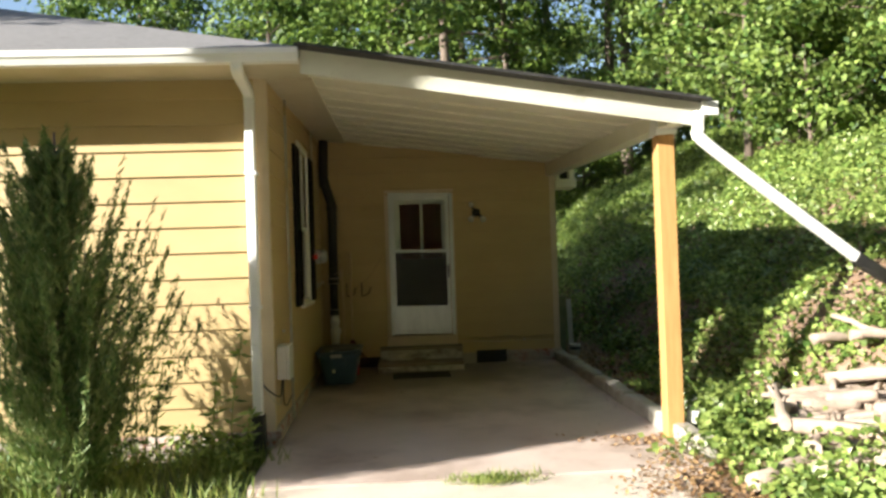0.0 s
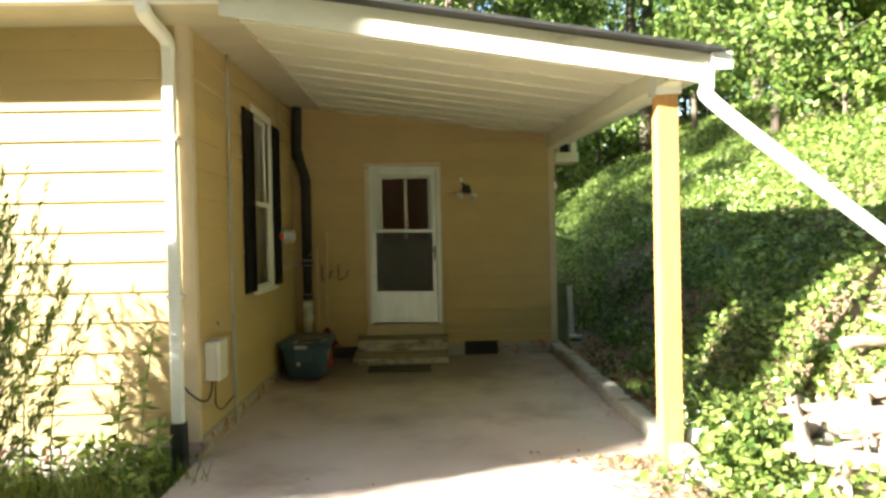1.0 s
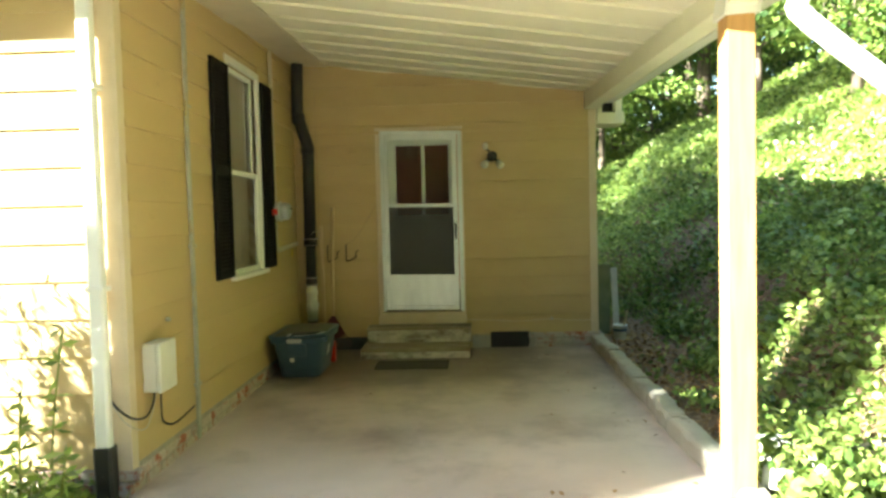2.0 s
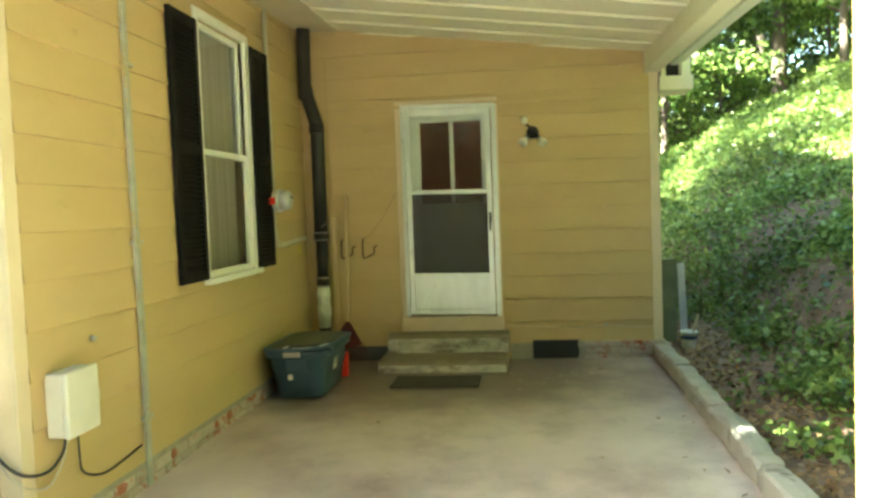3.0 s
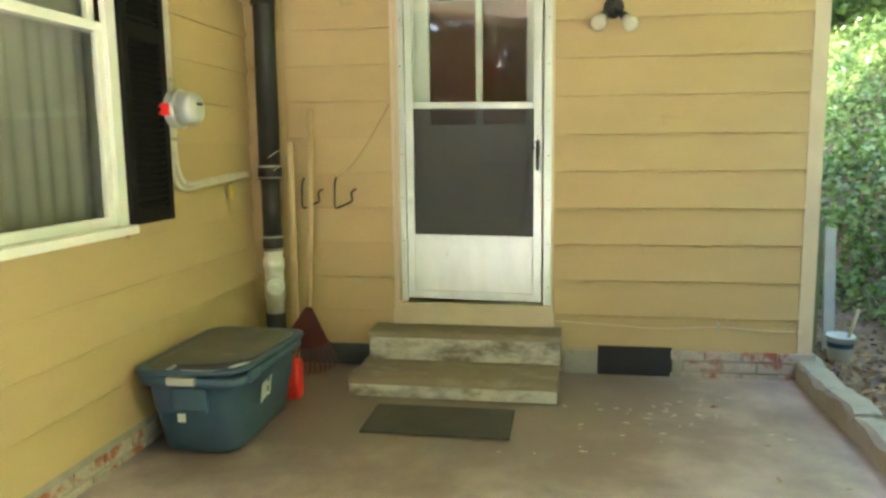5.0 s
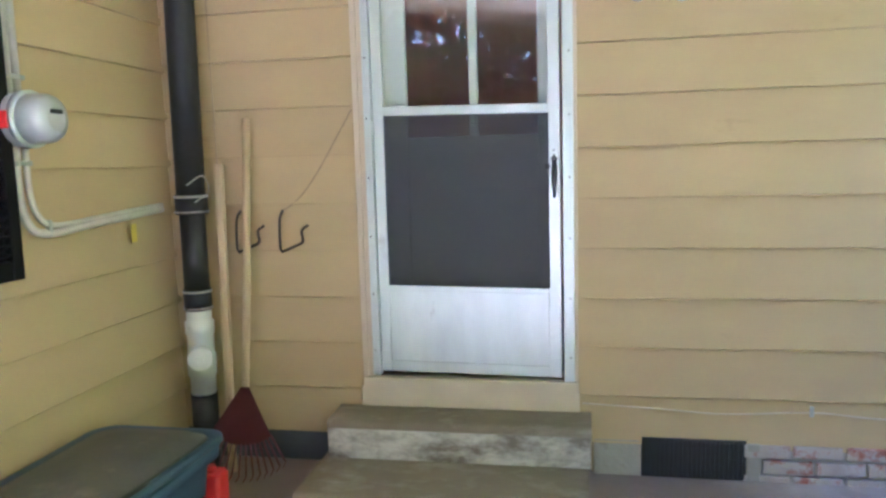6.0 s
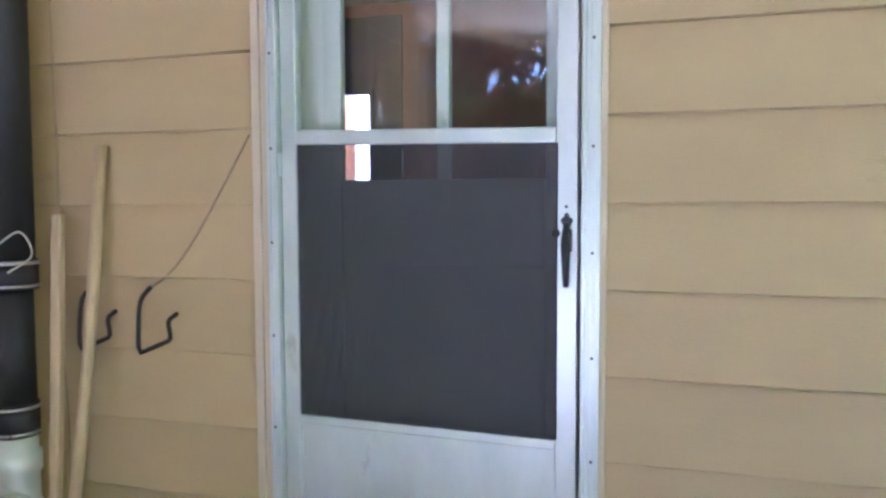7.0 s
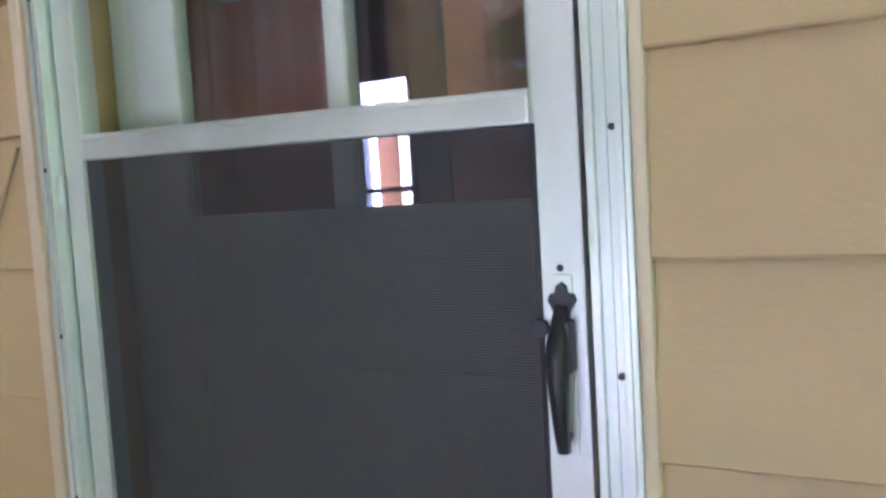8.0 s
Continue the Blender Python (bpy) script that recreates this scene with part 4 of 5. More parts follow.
shutter(-2.80, -2.405, 1.065, 2.83)
shutter(-1.43, -1.06, 1.065, 2.86)


# ---- fixtures on the side wall ----
pole = thing("conduit_strip", "weathered galvanised conduit strip running up the wall", "conduit")
pts = [(0.034, -3.30 + 0.008 * math.sin(z * 2.1), z) for z in np.linspace(-0.03, 3.2, 18)]
part("pipe", flat_pipe(pts, 0.05, 0.024, (0, 1, 0)), GALV, pole)
for z in (0.35, 1.35, 2.35):
    part("strap", box(0.022, 0.052, -3.345, -3.25, z, z + 0.025, 0.003), GALV, pole)

ub = thing("utility_box", "cream plastic utility box on the wall", "utility box")
bm = box(0.018, 0.105, -4.14, -3.90, 0.50, 0.80, 0.012)
part("body", bm, BOXG, ub)
bm = box(0.106, 0.135, -4.146, -3.894, 0.495, 0.805, 0.014)
part("cover", bm, BOXG, ub)
part("clasp", box(0.09, 0.128, -3.893, -3.882, 0.62, 0.68, 0.003), BOXG, ub)
cab = thing("cable", "black cable looping below the utility box", "cable")
part("loop", tube(bent([(-0.14, -4.35, 0.62), (-0.05, -4.36, 0.48), (0.03, -4.33, 0.40), (0.055, -4.20, 0.37), (0.05, -4.08, 0.42), (0.05, -4.05, 0.50)]), 0.0075, 8), BLACKC, cab)
part("loop", tube(bent([(0.05, -3.96, 0.50), (0.045, -3.95, 0.38), (0.04, -3.92, 0.27), (0.035, -3.75, 0.20), (0.03, -3.55, 0.20), (0.03, -3.36, 0.22)]), 0.006, 8), BLACKC, cab)
part("loop", tube(bent([(-0.10, -4.36, 0.55), (0.0, -4.35, 0.38), (0.05, -4.22, 0.30), (0.05, -4.1, 0.36), (0.05, -4.02, 0.50)]), 0.005, 6), CABLE, cab)
# small grey stub added in place of a hole in the siding
tagged(part("hose_bib", tube([(0.02, -3.76, 0.90), (0.045, -3.76, 0.90)], 0.014, 10), GALV), "small grey stub standing in for a hole in the tan wall", "fitting")

mt = thing("electric_meter", "round grey electric meter with glass dome", "meter")
part("base", tube([(0.018, -1.02, 1.62), (0.085, -1.02, 1.62)], 0.094, 24), METER, mt)
part("ring", tube([(0.085, -1.02, 1.62), (0.108, -1.02, 1.62)], 0.1, 24), ALU, mt)
prof = [(0.108, 0.088), (0.17, 0.084), (0.19, 0.074), (0.202, 0.045)]
part("dome", loft([[(x, -1.02 + r * math.cos(a), 1.62 + r * math.sin(a)) for a in (2 * math.pi * k / 20 for k in range(20))] for x, r in prof]), METER, mt, "pale domed meter cover")
part("red_tag", box(0.03, 0.09, -1.122, -1.112, 1.585, 1.645, 0.003), REDP, mt)
part("dial_bar", box(0.2, 0.2035, -1.05, -0.99, 1.635, 1.65), VENT, mt)
cond = thing("wall_conduit", "tan painted conduit pair at the electric meter", "conduit")
part("riser", tube([(0.034, -1.035, 1.70), (0.034, -1.04, 3.25)], 0.015, 8), CABLE, cond)
part("riser", tube([(0.034, -0.995, 1.70), (0.034, -0.998, 3.25)], 0.015, 8), CABLE, cond)
part("drop", tube(bent([(0.034, -1.03, 1.53), (0.034, -1.03, 1.36), (0.035, -1.0, 1.25), (0.035, -0.90, 1.21), (0.035, -0.6, 1.225), (0.035, -0.3, 1.24), (0.05, -0.16, 1.25)]), 0.016, 8), CABLE, cond)
part("drop", tube(bent([(0.034, -0.98, 1.53), (0.034, -0.98, 1.38), (0.035, -0.95, 1.28), (0.035, -0.86, 1.235), (0.035, -0.6, 1.245), (0.035, -0.3, 1.26), (0.05, -0.16, 1.268)]), 0.012, 8), CABLE, cond)
for z in (1.46, 1.76, 2.2):
    part("clip", box(0.02, 0.048, -1.065, -0.965, z, z + 0.018, 0.003), GALV, cond)
part("clip", box(0.02, 0.05, -0.91, -0.895, 1.20, 1.26, 0.003), GALV, cond)
part("yellow_tag", box(0.042, 0.046, -0.40, -0.365, 1.12, 1.2, 0.001), YTAG, cond, "small yellow tag")

# ---- corner waste pipe ----
stack = thing("waste_pipe", "black waste stack with white cleanout in the corner", "pipe")
PX, PY = 0.205, -0.165
part("upper_pipe", tube(bent([(0.115, PY, 3.3), (0.105, PY, 2.85), (0.11, PY, 2.70), (0.16, PY, 2.52), (0.205, PY, 2.36), (PX + 0.005, PY, 2.2)], 5) + [(PX, PY, 1.25)], 0.066, 18), ABS, stack)
for z0, z1, r in ((2.28, 2.36, 0.074), (2.62, 2.72, 0.073)):
    part("collar", tube([(PX - (0.09 if z0 > 2.5 else 0), PY, z0), (PX - (0.095 if z0 > 2.5 else 0), PY, z1)], r, 18), ABS, stack)
part("coupling", tube([(PX, PY, 1.225), (PX, PY, 1.315)], 0.074, 20), ABS, stack)
part("band", tube([(PX, PY, 1.30), (PX, PY, 1.312)], 0.0765, 20), STEEL, stack, "steel clamp band")
part("band", tube([(PX, PY, 1.232), (PX, PY, 1.240)], 0.0765, 20), STEEL, stack)
part("lower_pipe", tube([(PX, PY, 0.85), (PX, PY, 1.23)], 0.058, 18), ABS, stack)
part("coupling", tube([(PX, PY, 0.775), (PX, PY, 0.875)], 0.064, 20), ABS, stack)
part("band", tube([(PX, PY, 0.858), (PX, PY, 0.868)], 0.0665, 20), STEEL, stack)
part("band", tube([(PX, PY, 0.78), (PX, PY, 0.79)], 0.0665, 20), STEEL, stack)
part("cleanout", loft([[(PX + r * math.cos(a), PY + r * math.sin(a), z) for a in (2 * math.pi * k / 20 for k in range(20))] for z, r in ((0.36, 0.058), (0.46, 0.058), (0.462, 0.066), (0.56, 0.066), (0.565, 0.06), (0.66, 0.06), (0.662, 0.067), (0.72, 0.067), (0.722, 0.058), (0.775, 0.058))]), PVC, stack, "white plastic cleanout tee")
d = Vector((0.45, -1, 0)).normalized()
c = Vector((PX, PY, 0.56))
part("cleanout_hub", tube([c + d * 0.03, c + d * 0.105], 0.056, 18), PVC, stack, "white cleanout hub")
part("cleanout_cap", tube([c + d * 0.105, c + d * 0.118], 0.05, 18), PVC, stack)
part("cap_square", box(c.x + d.x * 0.125 - 0.018, c.x + d.x * 0.125 + 0.018, c.y + d.y * 0.125 - 0.008, c.y + d.y * 0.125 + 0.008, c.z - 0.018, c.z + 0.018, 0.003, Matrix.Rotation(math.atan2(d.y, d.x) + math.pi / 2, 4, "Z")), PVC, stack)
part("foot", tube([(PX, PY, -0.03), (PX, PY, 0.37)], 0.062, 18), ABS, stack)
part("wire", tube(bent([(PX + 0.02, PY - 0.07, 1.36), (PX + 0.09, PY - 0.05, 1.40), (PX + 0.10, PY - 0.02, 1.33), (PX + 0.05, PY - 0.06, 1.28)]), 0.003, 6), CABLE, stack)
wire = thing("thin_wire", "thin dark wire hanging beside the waste pipe", "wire")
part("strand", tube(bent([(0.285, -0.07, 3.0), (0.287, -0.065, 2.2), (0.29, -0.06, 1.5), (0.285, -0.07, 1.2), (0.30, -0.06, 0.8), (0.29, -0.06, 0.2)]), 0.0025, 5), CORD, wire)
string = thing("string", "brown string tied from the door casing to a hook", "string")
part("strand", tube(bent([(0.95, -0.03, 1.68), (0.86, -0.028, 1.535), (0.77, -0.028, 1.395), (0.68, -0.027, 1.285), (0.59, -0.022, 1.222)]), 0.003, 5), CORD, string)

# ---- pale specks on the slab ----
sx = np.concatenate([RNG.normal(2.75, 0.28, 40), RNG.normal(2.1, 0.3, 14), RNG.normal(1.35, 0.25, 10)])
sy = np.concatenate([RNG.normal(-0.62, 0.16, 40), RNG.normal(-1.0, 0.25, 14), RNG.normal(-2.5, 0.3, 10)])
k = (sx < 3.35) & (sy < -0.08)
sx, sy = sx[k], sy[k]
a = RNG.uniform(0, 6.28, len(sx))
ln = RNG.uniform(0.006, 0.032, len(sx))
zero = np.zeros(len(sx))
tagged(quad_mesh("paint_specks", np.stack([sx, sy, 0.0119 * sy + 0.0025], 1), np.stack([np.cos(a) * ln, np.sin(a) * ln * 0.4, zero], 1), np.stack([-np.sin(a) * 0.008, np.cos(a) * 0.008, zero], 1), TAPE, fold=0.0), "scattered pale specks on the slab", "paint specks", kind="stuff")

# ---- hooks ----
for hx in (0.385, 0.60):
    hk = thing("wall_hook", "dark iron tool hook on the tan wall", "hook", "hooks by the door")
    part("prong", tube(bent([(hx - 0.010, -0.020, 1.225), (hx - 0.004, -0.075, 1.19), (hx - 0.002, -0.090, 1.11), (hx - 0.002, -0.092, 1.052)], 3) + bent([(hx + 0.008, -0.094, 1.036), (hx + 0.08, -0.092, 1.066), (hx + 0.112, -0.094, 1.085), (hx + 0.110, -0.098, 1.135), (hx + 0.142, -0.10, 1.160)], 3), 0.0068, 8), IRON, hk)

# ---- rake and stick ----
rk = thing("rake", "maroon plastic leaf rake leaning in the corner", "rake")
part("handle", tube([(0.445, -0.045, 1.66), (0.447, -0.13, 1.0), (0.455, -0.24, 0.43)], [0.017, 0.018, 0.017], 12), HANDLE, rk, "pale wooden handle")
hub = Vector((0.456, -0.25, 0.42))
bm = bmesh.new()
n = 15
top, low = [], []
for k in range(n):
    a = radians(-38 + 76 * k / (n - 1))
    dirv = Vector((math.sin(a), -0.30, -math.cos(a)))
    top.append((hub + Vector((0.022 * math.sin(a) * 1.5, 0, 0.01)), hub + Vector((0.022 * math.sin(a) * 1.5, 0.01, 0.01))))
    low.append((hub + dirv * 0.24, hub + dirv * 0.24 + Vector((0, 0.008, 0))))
vt = [[bm.verts.new(p) for p in row] for row in (*[[t[0] for t in top]], [q[0] for q in low])]
for k in range(n - 1):
    bm.faces.new((vt[0][k], vt[0][k + 1], vt[1][k + 1], vt[1][k]))
bmesh.ops.solidify(bm, geom=bm.faces[:], thickness=0.006)
part("head", bm, RAKE, rk)
for k in range(n):
    a = radians(-38 + 76 * k / (n - 1))
    dirv = Vector((math.sin(a), -0.30, -math.cos(a)))
    p0, p1 = hub + dirv * 0.235, hub + dirv * 0.37
    part("tine", tube([p0, p1, p1 + Vector((0, -0.035, -0.012))], [0.005, 0.0045, 0.003], 5), RAKE, rk)
st = thing("wooden_stick", "pale square wooden stick leaning by the pipe", "stick")
m = Matrix.Rotation(radians(1.6), 4, "Y")
part("shaft", flat_pipe([(0.315, -0.09, 1.45), (0.33, -0.14, 0.8), (0.345, -0.2, 0.0)], 0.038, 0.026), HANDLE, st)
can = thing("red_can", "red plastic can behind the storage tub", "can")
part("body", loft([round_rect(0.50, -0.68, 0.055 * s, 0.05 * s, z, 0.02) for z, s in ((0.0, 0.95), (0.01, 1), (0.2, 1), (0.215, 0.9))]), REDP, can)
part("cap", tube([(0.50, -0.68, 0.215), (0.50, -0.68, 0.24)], 0.02, 10), REDP, can)

# ---- storage tub ----
tub = thing("storage_tub", "slate blue plastic storage tub with warped dusty lid", "storage tub")
CX, CY, HX, HY = 0.345, -1.16, 0.255, 0.40


def tub_ring(z, grow, r=0.09, zwave=0.0):
    ring = round_rect(CX, CY, HX + grow, HY + grow, z, r, 5)
    return [(x, y, z + zwave * math.sin(x * 9 + y * 5)) for x, y, z in ring]


part("body", loft([tub_ring(0.0, -0.075), tub_ring(0.015, -0.06), tub_ring(0.30, -0.022), tub_ring(0.335, -0.018), tub_ring(0.34, 0.012), tub_ring(0.385, 0.016), tub_ring(0.39, 0.0), tub_ring(0.385, -0.012), tub_ring(0.2, -0.03)], cap=False), TUB, tub)
part("tub_base", loft([tub_ring(0.004, -0.07), tub_ring(0.02, -0.07)]), TUB, tub)
for s in (-1, 1):
    part("rib", box(CX - 0.09, CX + 0.09, CY + s * (HY - 0.012) - 0.016, CY + s * (HY - 0.012) + 0.016, 0.22, 0.335, 0.012), TUB, tub)
    part("latch", box(CX - 0.09, CX + 0.05, CY + s * (HY + 0.020) - 0.014, CY + s * (HY + 0.020) + 0.014, 0.352, 0.392, 0.008), METER if s < 0 else TUB, tub)
part("latch", box(CX + HX + 0.004, CX + HX + 0.03, -1.5, -1.40, 0.35, 0.41, 0.008), TUB, tub)


def lid_ring(z, grow, sag=0.0):
    ring = round_rect(CX, CY, HX + grow, HY + grow, z, 0.1, 5)
    out = []
    for x, y, z in ring:
        u, w = (x - CX) / HX, (y - CY) / HY
        lift = 0.010 * max(0, u + 0.3) ** 2 * max(0, 0.45 - w) - sag * max(0, 0.2 - w) * 0.01
        out.append((x, y, z + lift))
    return out


part("lid_rim", loft([lid_ring(0.392, 0.024), lid_ring(0.398, 0.03), lid_ring(0.415, 0.028), lid_ring(0.42, 0.015), lid_ring(0.414, -0.012)], cap=False), TUB, tub)
part("lid", loft([lid_ring(0.413, -0.010), lid_ring(0.420, -0.03), lid_ring(0.434, -0.045), lid_ring(0.446, -0.12), lid_ring(0.45, -0.2)]), LID, tub, "dusty warped grey-brown lid")
# solid black pieces put the shade of the open lid gap into colour
part("lid_gap", loft([lid_ring(0.384, 0.001), lid_ring(0.394, 0.001)]), VENT, tub)
gap = bent([(0.27, -1.548, 0.425), (0.34, -1.556, 0.430), (0.44, -1.560, 0.434), (0.52, -1.545, 0.436), (0.575, -1.490, 0.435), (0.598, -1.40, 0.431), (0.604, -1.26, 0.427)], 4)
part("crack", tube(gap, [0.005 + 0.017 * math.sin(math.pi * (k + 1) / (len(gap) + 1)) ** 0.6 for k in range(len(gap))], 8), VENT, tub, "black strip standing in for the shaded gap along the broken rim")
for p, q in (([(0.25, -1.560, 0.418), (0.28, -1.575, 0.432), (0.30, -1.572, 0.445)], 0.007), ([(0.33, -1.578, 0.424), (0.46, -1.583, 0.428), (0.545, -1.563, 0.432)], 0.004), ([(0.55, -1.556, 0.434), (0.585, -1.52, 0.442), (0.612, -1.47, 0.437)], 0.008)):
    part("broken_edge", tube(bent(p, 4), q, 6), METER, tub, "pale torn rim edge")
tape = part("label_tape", box(CX + HX - 0.032, CX + HX - 0.0275, -1.31, -1.20, 0.19, 0.29, 0.0, Matrix.Rotation(radians(5), 4, "Y")), TUB, tub)
for k, (a, b, z0, z1) in enumerate(((-1.315, -1.295, 0.19, 0.285), (-1.29, -1.272, 0.2, 0.29), (-1.268, -1.254, 0.2, 0.295), (-1.25, -1.222, 0.205, 0.225), (-1.25, -1.222, 0.255, 0.275), (-1.222, -1.205, 0.2, 0.3))):
    zc = (z0 + z1) / 2
    xs = CX + HX - 0.041 + 0.125 * zc + 0.0035
    part("white_mark", box(xs - 0.001, xs + 0.0015, a, b, z0, z1, 0.0, Matrix.Rotation(radians(7.2), 4, "Y")), TAPE, tub, "pale lettering bar")
part("scuff_mark", box(0.27, 0.31, CY - HY + 0.027, CY - HY + 0.03, 0.16, 0.2), TAPE, tub)

# ---- floodlight ----
fl = thing("wall_light", "black twin floodlight fixture beside the door", "wall light")
LX, LZ = 2.30, 2.20
part("back_plate", tube([(LX, -0.012, LZ), (LX, -0.045, LZ)], 0.06, 20), ABS, fl)
for dx, dz, tilt in ((-0.075, -0.075, -0.3), (0.075, -0.085, 0.35)):
    a = Vector((LX, -0.045, LZ - 0.01))
    b = Vector((LX + dx * 0.7, -0.085, LZ + dz * 0.6))
    c = Vector((LX + dx * 1.15, -0.14, LZ + dz * 1.25))
    part("arm", tube([a, b], 0.014, 10), ABS, fl)
    h = part("socket", tube([b, b + (c - b) * 0.7], [0.024, 0.033], 14), ABS, fl)
    dv = (c - b).normalized()
    rings = []
    side = dv.orthogonal().normalized()
    up = dv.cross(side)
    for s, r in ((0.03, 0.028), (0.06, 0.036), (0.09, 0.044), (0.105, 0.044), (0.113, 0.034), (0.116, 0.014)):
        rings.append([tuple(b + dv * s + (side * math.cos(q) + up * math.sin(q)) * r) for q in (2 * math.pi * k / 16 for k in range(16))])
    part("bulb", loft(rings), BULB, h, "frosted white reflector bulb")
part("sensor", loft([[(LX - 0.075 + r * math.cos(q), -0.07 + r * math.sin(q), LZ + 0.11 + z) for q in (2 * math.pi * k / 12 for k in range(12))] for z, r in ((-0.035, 0.016), (-0.02, 0.03), (0.02, 0.034), (0.04, 0.02))]), BULB, fl, "pale motion sensor head")
part("sensor_arm", tube([(LX, -0.05, LZ + 0.03), (LX - 0.065, -0.065, LZ + 0.08)], 0.012, 8), ABS, fl)

# ---- foundation vent ----
fv = thing("foundation_vent", "black iron foundation vent grille", "vent")
part("frame", box(2.242, 2.688, -0.03, -0.003, -0.012, 0.182, 0.003), VENT, fv)
for k in range(22):
    x = 2.262 + k * 0.0195
    part("slat", box(x, x + 0.007, -0.038, -0.028, 0.006, 0.168, 0.0015), VENT, fv)
lead = thing("wall_cable", "thin slack cable along the bottom of the siding", "cable")
part("strand", tube(bent([(1.98, -0.028, 0.33), (2.3, -0.027, 0.315), (2.6, -0.027, 0.30), (2.95, -0.027, 0.318), (3.2, -0.027, 0.30), (3.42, -0.03, 0.30)]), 0.004, 6), TRIM, lead)
part("staple", box(2.942, 2.958, -0.034, -0.02, 0.30, 0.345, 0.002), GALV, lead)

# ---- beside the wall corner: bucket, board, stick ----
bk = thing("bucket", "small white plastic bucket on the ground", "bucket")
BX, BY = 3.84, 0.55
gz = float(ground_height(BX, BY))
part("body", loft([[(BX + r * math.cos(q), BY + r * math.sin(q), gz + z) for q in (2 * math.pi * k / 18 for k in range(18))] for z, r in ((0.0, 0.065), (0.005, 0.07), (0.16, 0.083), (0.162, 0.09), (0.18, 0.09), (0.18, 0.08), (0.02, 0.063))]), WHITE, bk)
part("label_band", loft([[(BX + r * math.cos(q), BY + r * math.sin(q), gz + z) for q in (2 * math.pi * k / 18 for k in range(18))] for z, r in ((0.10, 0.0795), (0.135, 0.0825))], cap=False), TUB, bk, "blue label band")
part("brush_handle", tube([(BX + 0.01, BY, gz + 0.02), (BX + 0.09, BY - 0.03, gz + 0.36)], 0.012, 8), HANDLE, bk, "pale wooden handle")
bp = thing("white_board", "pale weathered board leaning by the wall corner", "board")
part("plank", box(3.80, 3.875, 0.80, 0.83, gz - 0.02, gz + 0.86, 0.004, Matrix.Rotation(radians(-2), 4, "Y")), BLOCK, bp)
gb = thing("green_board", "mossy board against the rear wall", "board")
part("plank", box(3.53, 3.77, 0.78, 0.81, 0.0, 0.88, 0.005, Matrix.Rotation(radians(1), 4, "Y")), MOSS, gb)

# ---- logs and rubble ----
def log(x, y, z, ln, r, yaw, tilt, label, material=LOGW, name="log"):
    t = thing(name, label, "log", "felled logs on the bank")
    d = Vector((math.cos(radians(yaw)) * math.cos(radians(tilt)), math.sin(radians(yaw)) * math.cos(radians(tilt)), math.sin(radians(tilt))))
    n = 9
    pts, rs = [], []
    for k in range(n):
        s = -0.5 + k / (n - 1)
        pts.append(Vector((x, y, z)) + d * ln * s + Vector((0.010 * math.sin(k * 1.7 + x * 9), 0.012 * math.sin(k * 1.1 + y), 0.010 * math.sin(k * 1.3 + x))))
        rs.append(r * (1.05 - 0.22 * (s + 0.5)) * (1 + 0.06 * math.sin(k * 2.9 + x * 5) + 0.04 * math.sin(k * 5.3 + y * 7)))
    bm = tube(pts, rs, 9)
    for v in bm.verts:
        v.co += Vector((math.sin(v.co.z * 60 + v.co.x * 31), math.sin(v.co.x * 47), math.sin(v.co.y * 53 + v.co.x * 20))) * r * 0.12
    part("stem", bm, material, t)
    if ln > 0.9:
        for k in (3, 6):
            side = Vector((math.sin(k * 3 + x), math.cos(k * 2 + y), 0.7)).normalized()
            part("stub", tube([pts[k], pts[k] + side * r * 2.2], [r * 0.4, r * 0.25], 7), material, t)
    return t


def gz_at(x, y):
    return float(ground_height(x, y))


for x, y, up, ln, r, yaw, tilt in ((4.05, -5.75, 0.08, 1.3, 0.085, 22, 6), (4.65, -5.25, 0.20, 1.25, 0.10, -28, 8), (4.25, -5.35, 0.14, 0.7, 0.08, 75, 14), (4.95, -5.7, 0.16, 1.5, 0.07, 12, 5), (5.05, -4.75, 0.26, 1.7, 0.06, 8, 4),
                               (4.85, -4.55, 0.36, 1.5, 0.055, -10, 8), (5.35, -4.95, 0.3, 1.3, 0.075, -40, 10), (4.7, -4.9, 0.24, 0.8, 0.05, 60, 32), (5.3, -4.5, 0.30, 0.8, 0.045, 110, 14), (5.6, -5.4, 0.3, 1.4, 0.08, 30, 8), (4.45, -5.0, 0.10, 1.0, 0.06, 35, 4), (5.15, -5.25, 0.34, 1.2, 0.05, -15, 6), (4.3, -5.95, 0.05, 0.9, 0.06, -12, 4), (4.75, -6.1, 0.06, 1.2, 0.07, 40, 3), (4.5, -5.55, 0.22, 1.1, 0.045, 5, 10), (5.5, -5.9, 0.12, 1.3, 0.06, -25, 6), (4.15, -5.15, 0.2, 0.6, 0.04, -35, 18), (5.0, -5.0, 0.40, 0.9, 0.04, 55, 12)):
    log(x, y, gz_at(x, y) + 0.03 + up * 0.6, ln, r * 0.72, yaw, tilt, "weathered grey-tan felled log on the bank")
LR = random.Random(5)
for k in range(26):
    x, y = max(4.25, LR.gauss(4.8, 0.42)), LR.gauss(-5.3, 0.42)
    log(x, y, gz_at(x, y) + LR.uniform(0.08, 0.30), LR.uniform(0.55, 1.35), LR.uniform(0.032, 0.068), LR.choice((-20, 8, 25, 60, -45)) + LR.uniform(-14, 14), LR.uniform(-4, 14), "weathered grey-tan felled log on the bank")
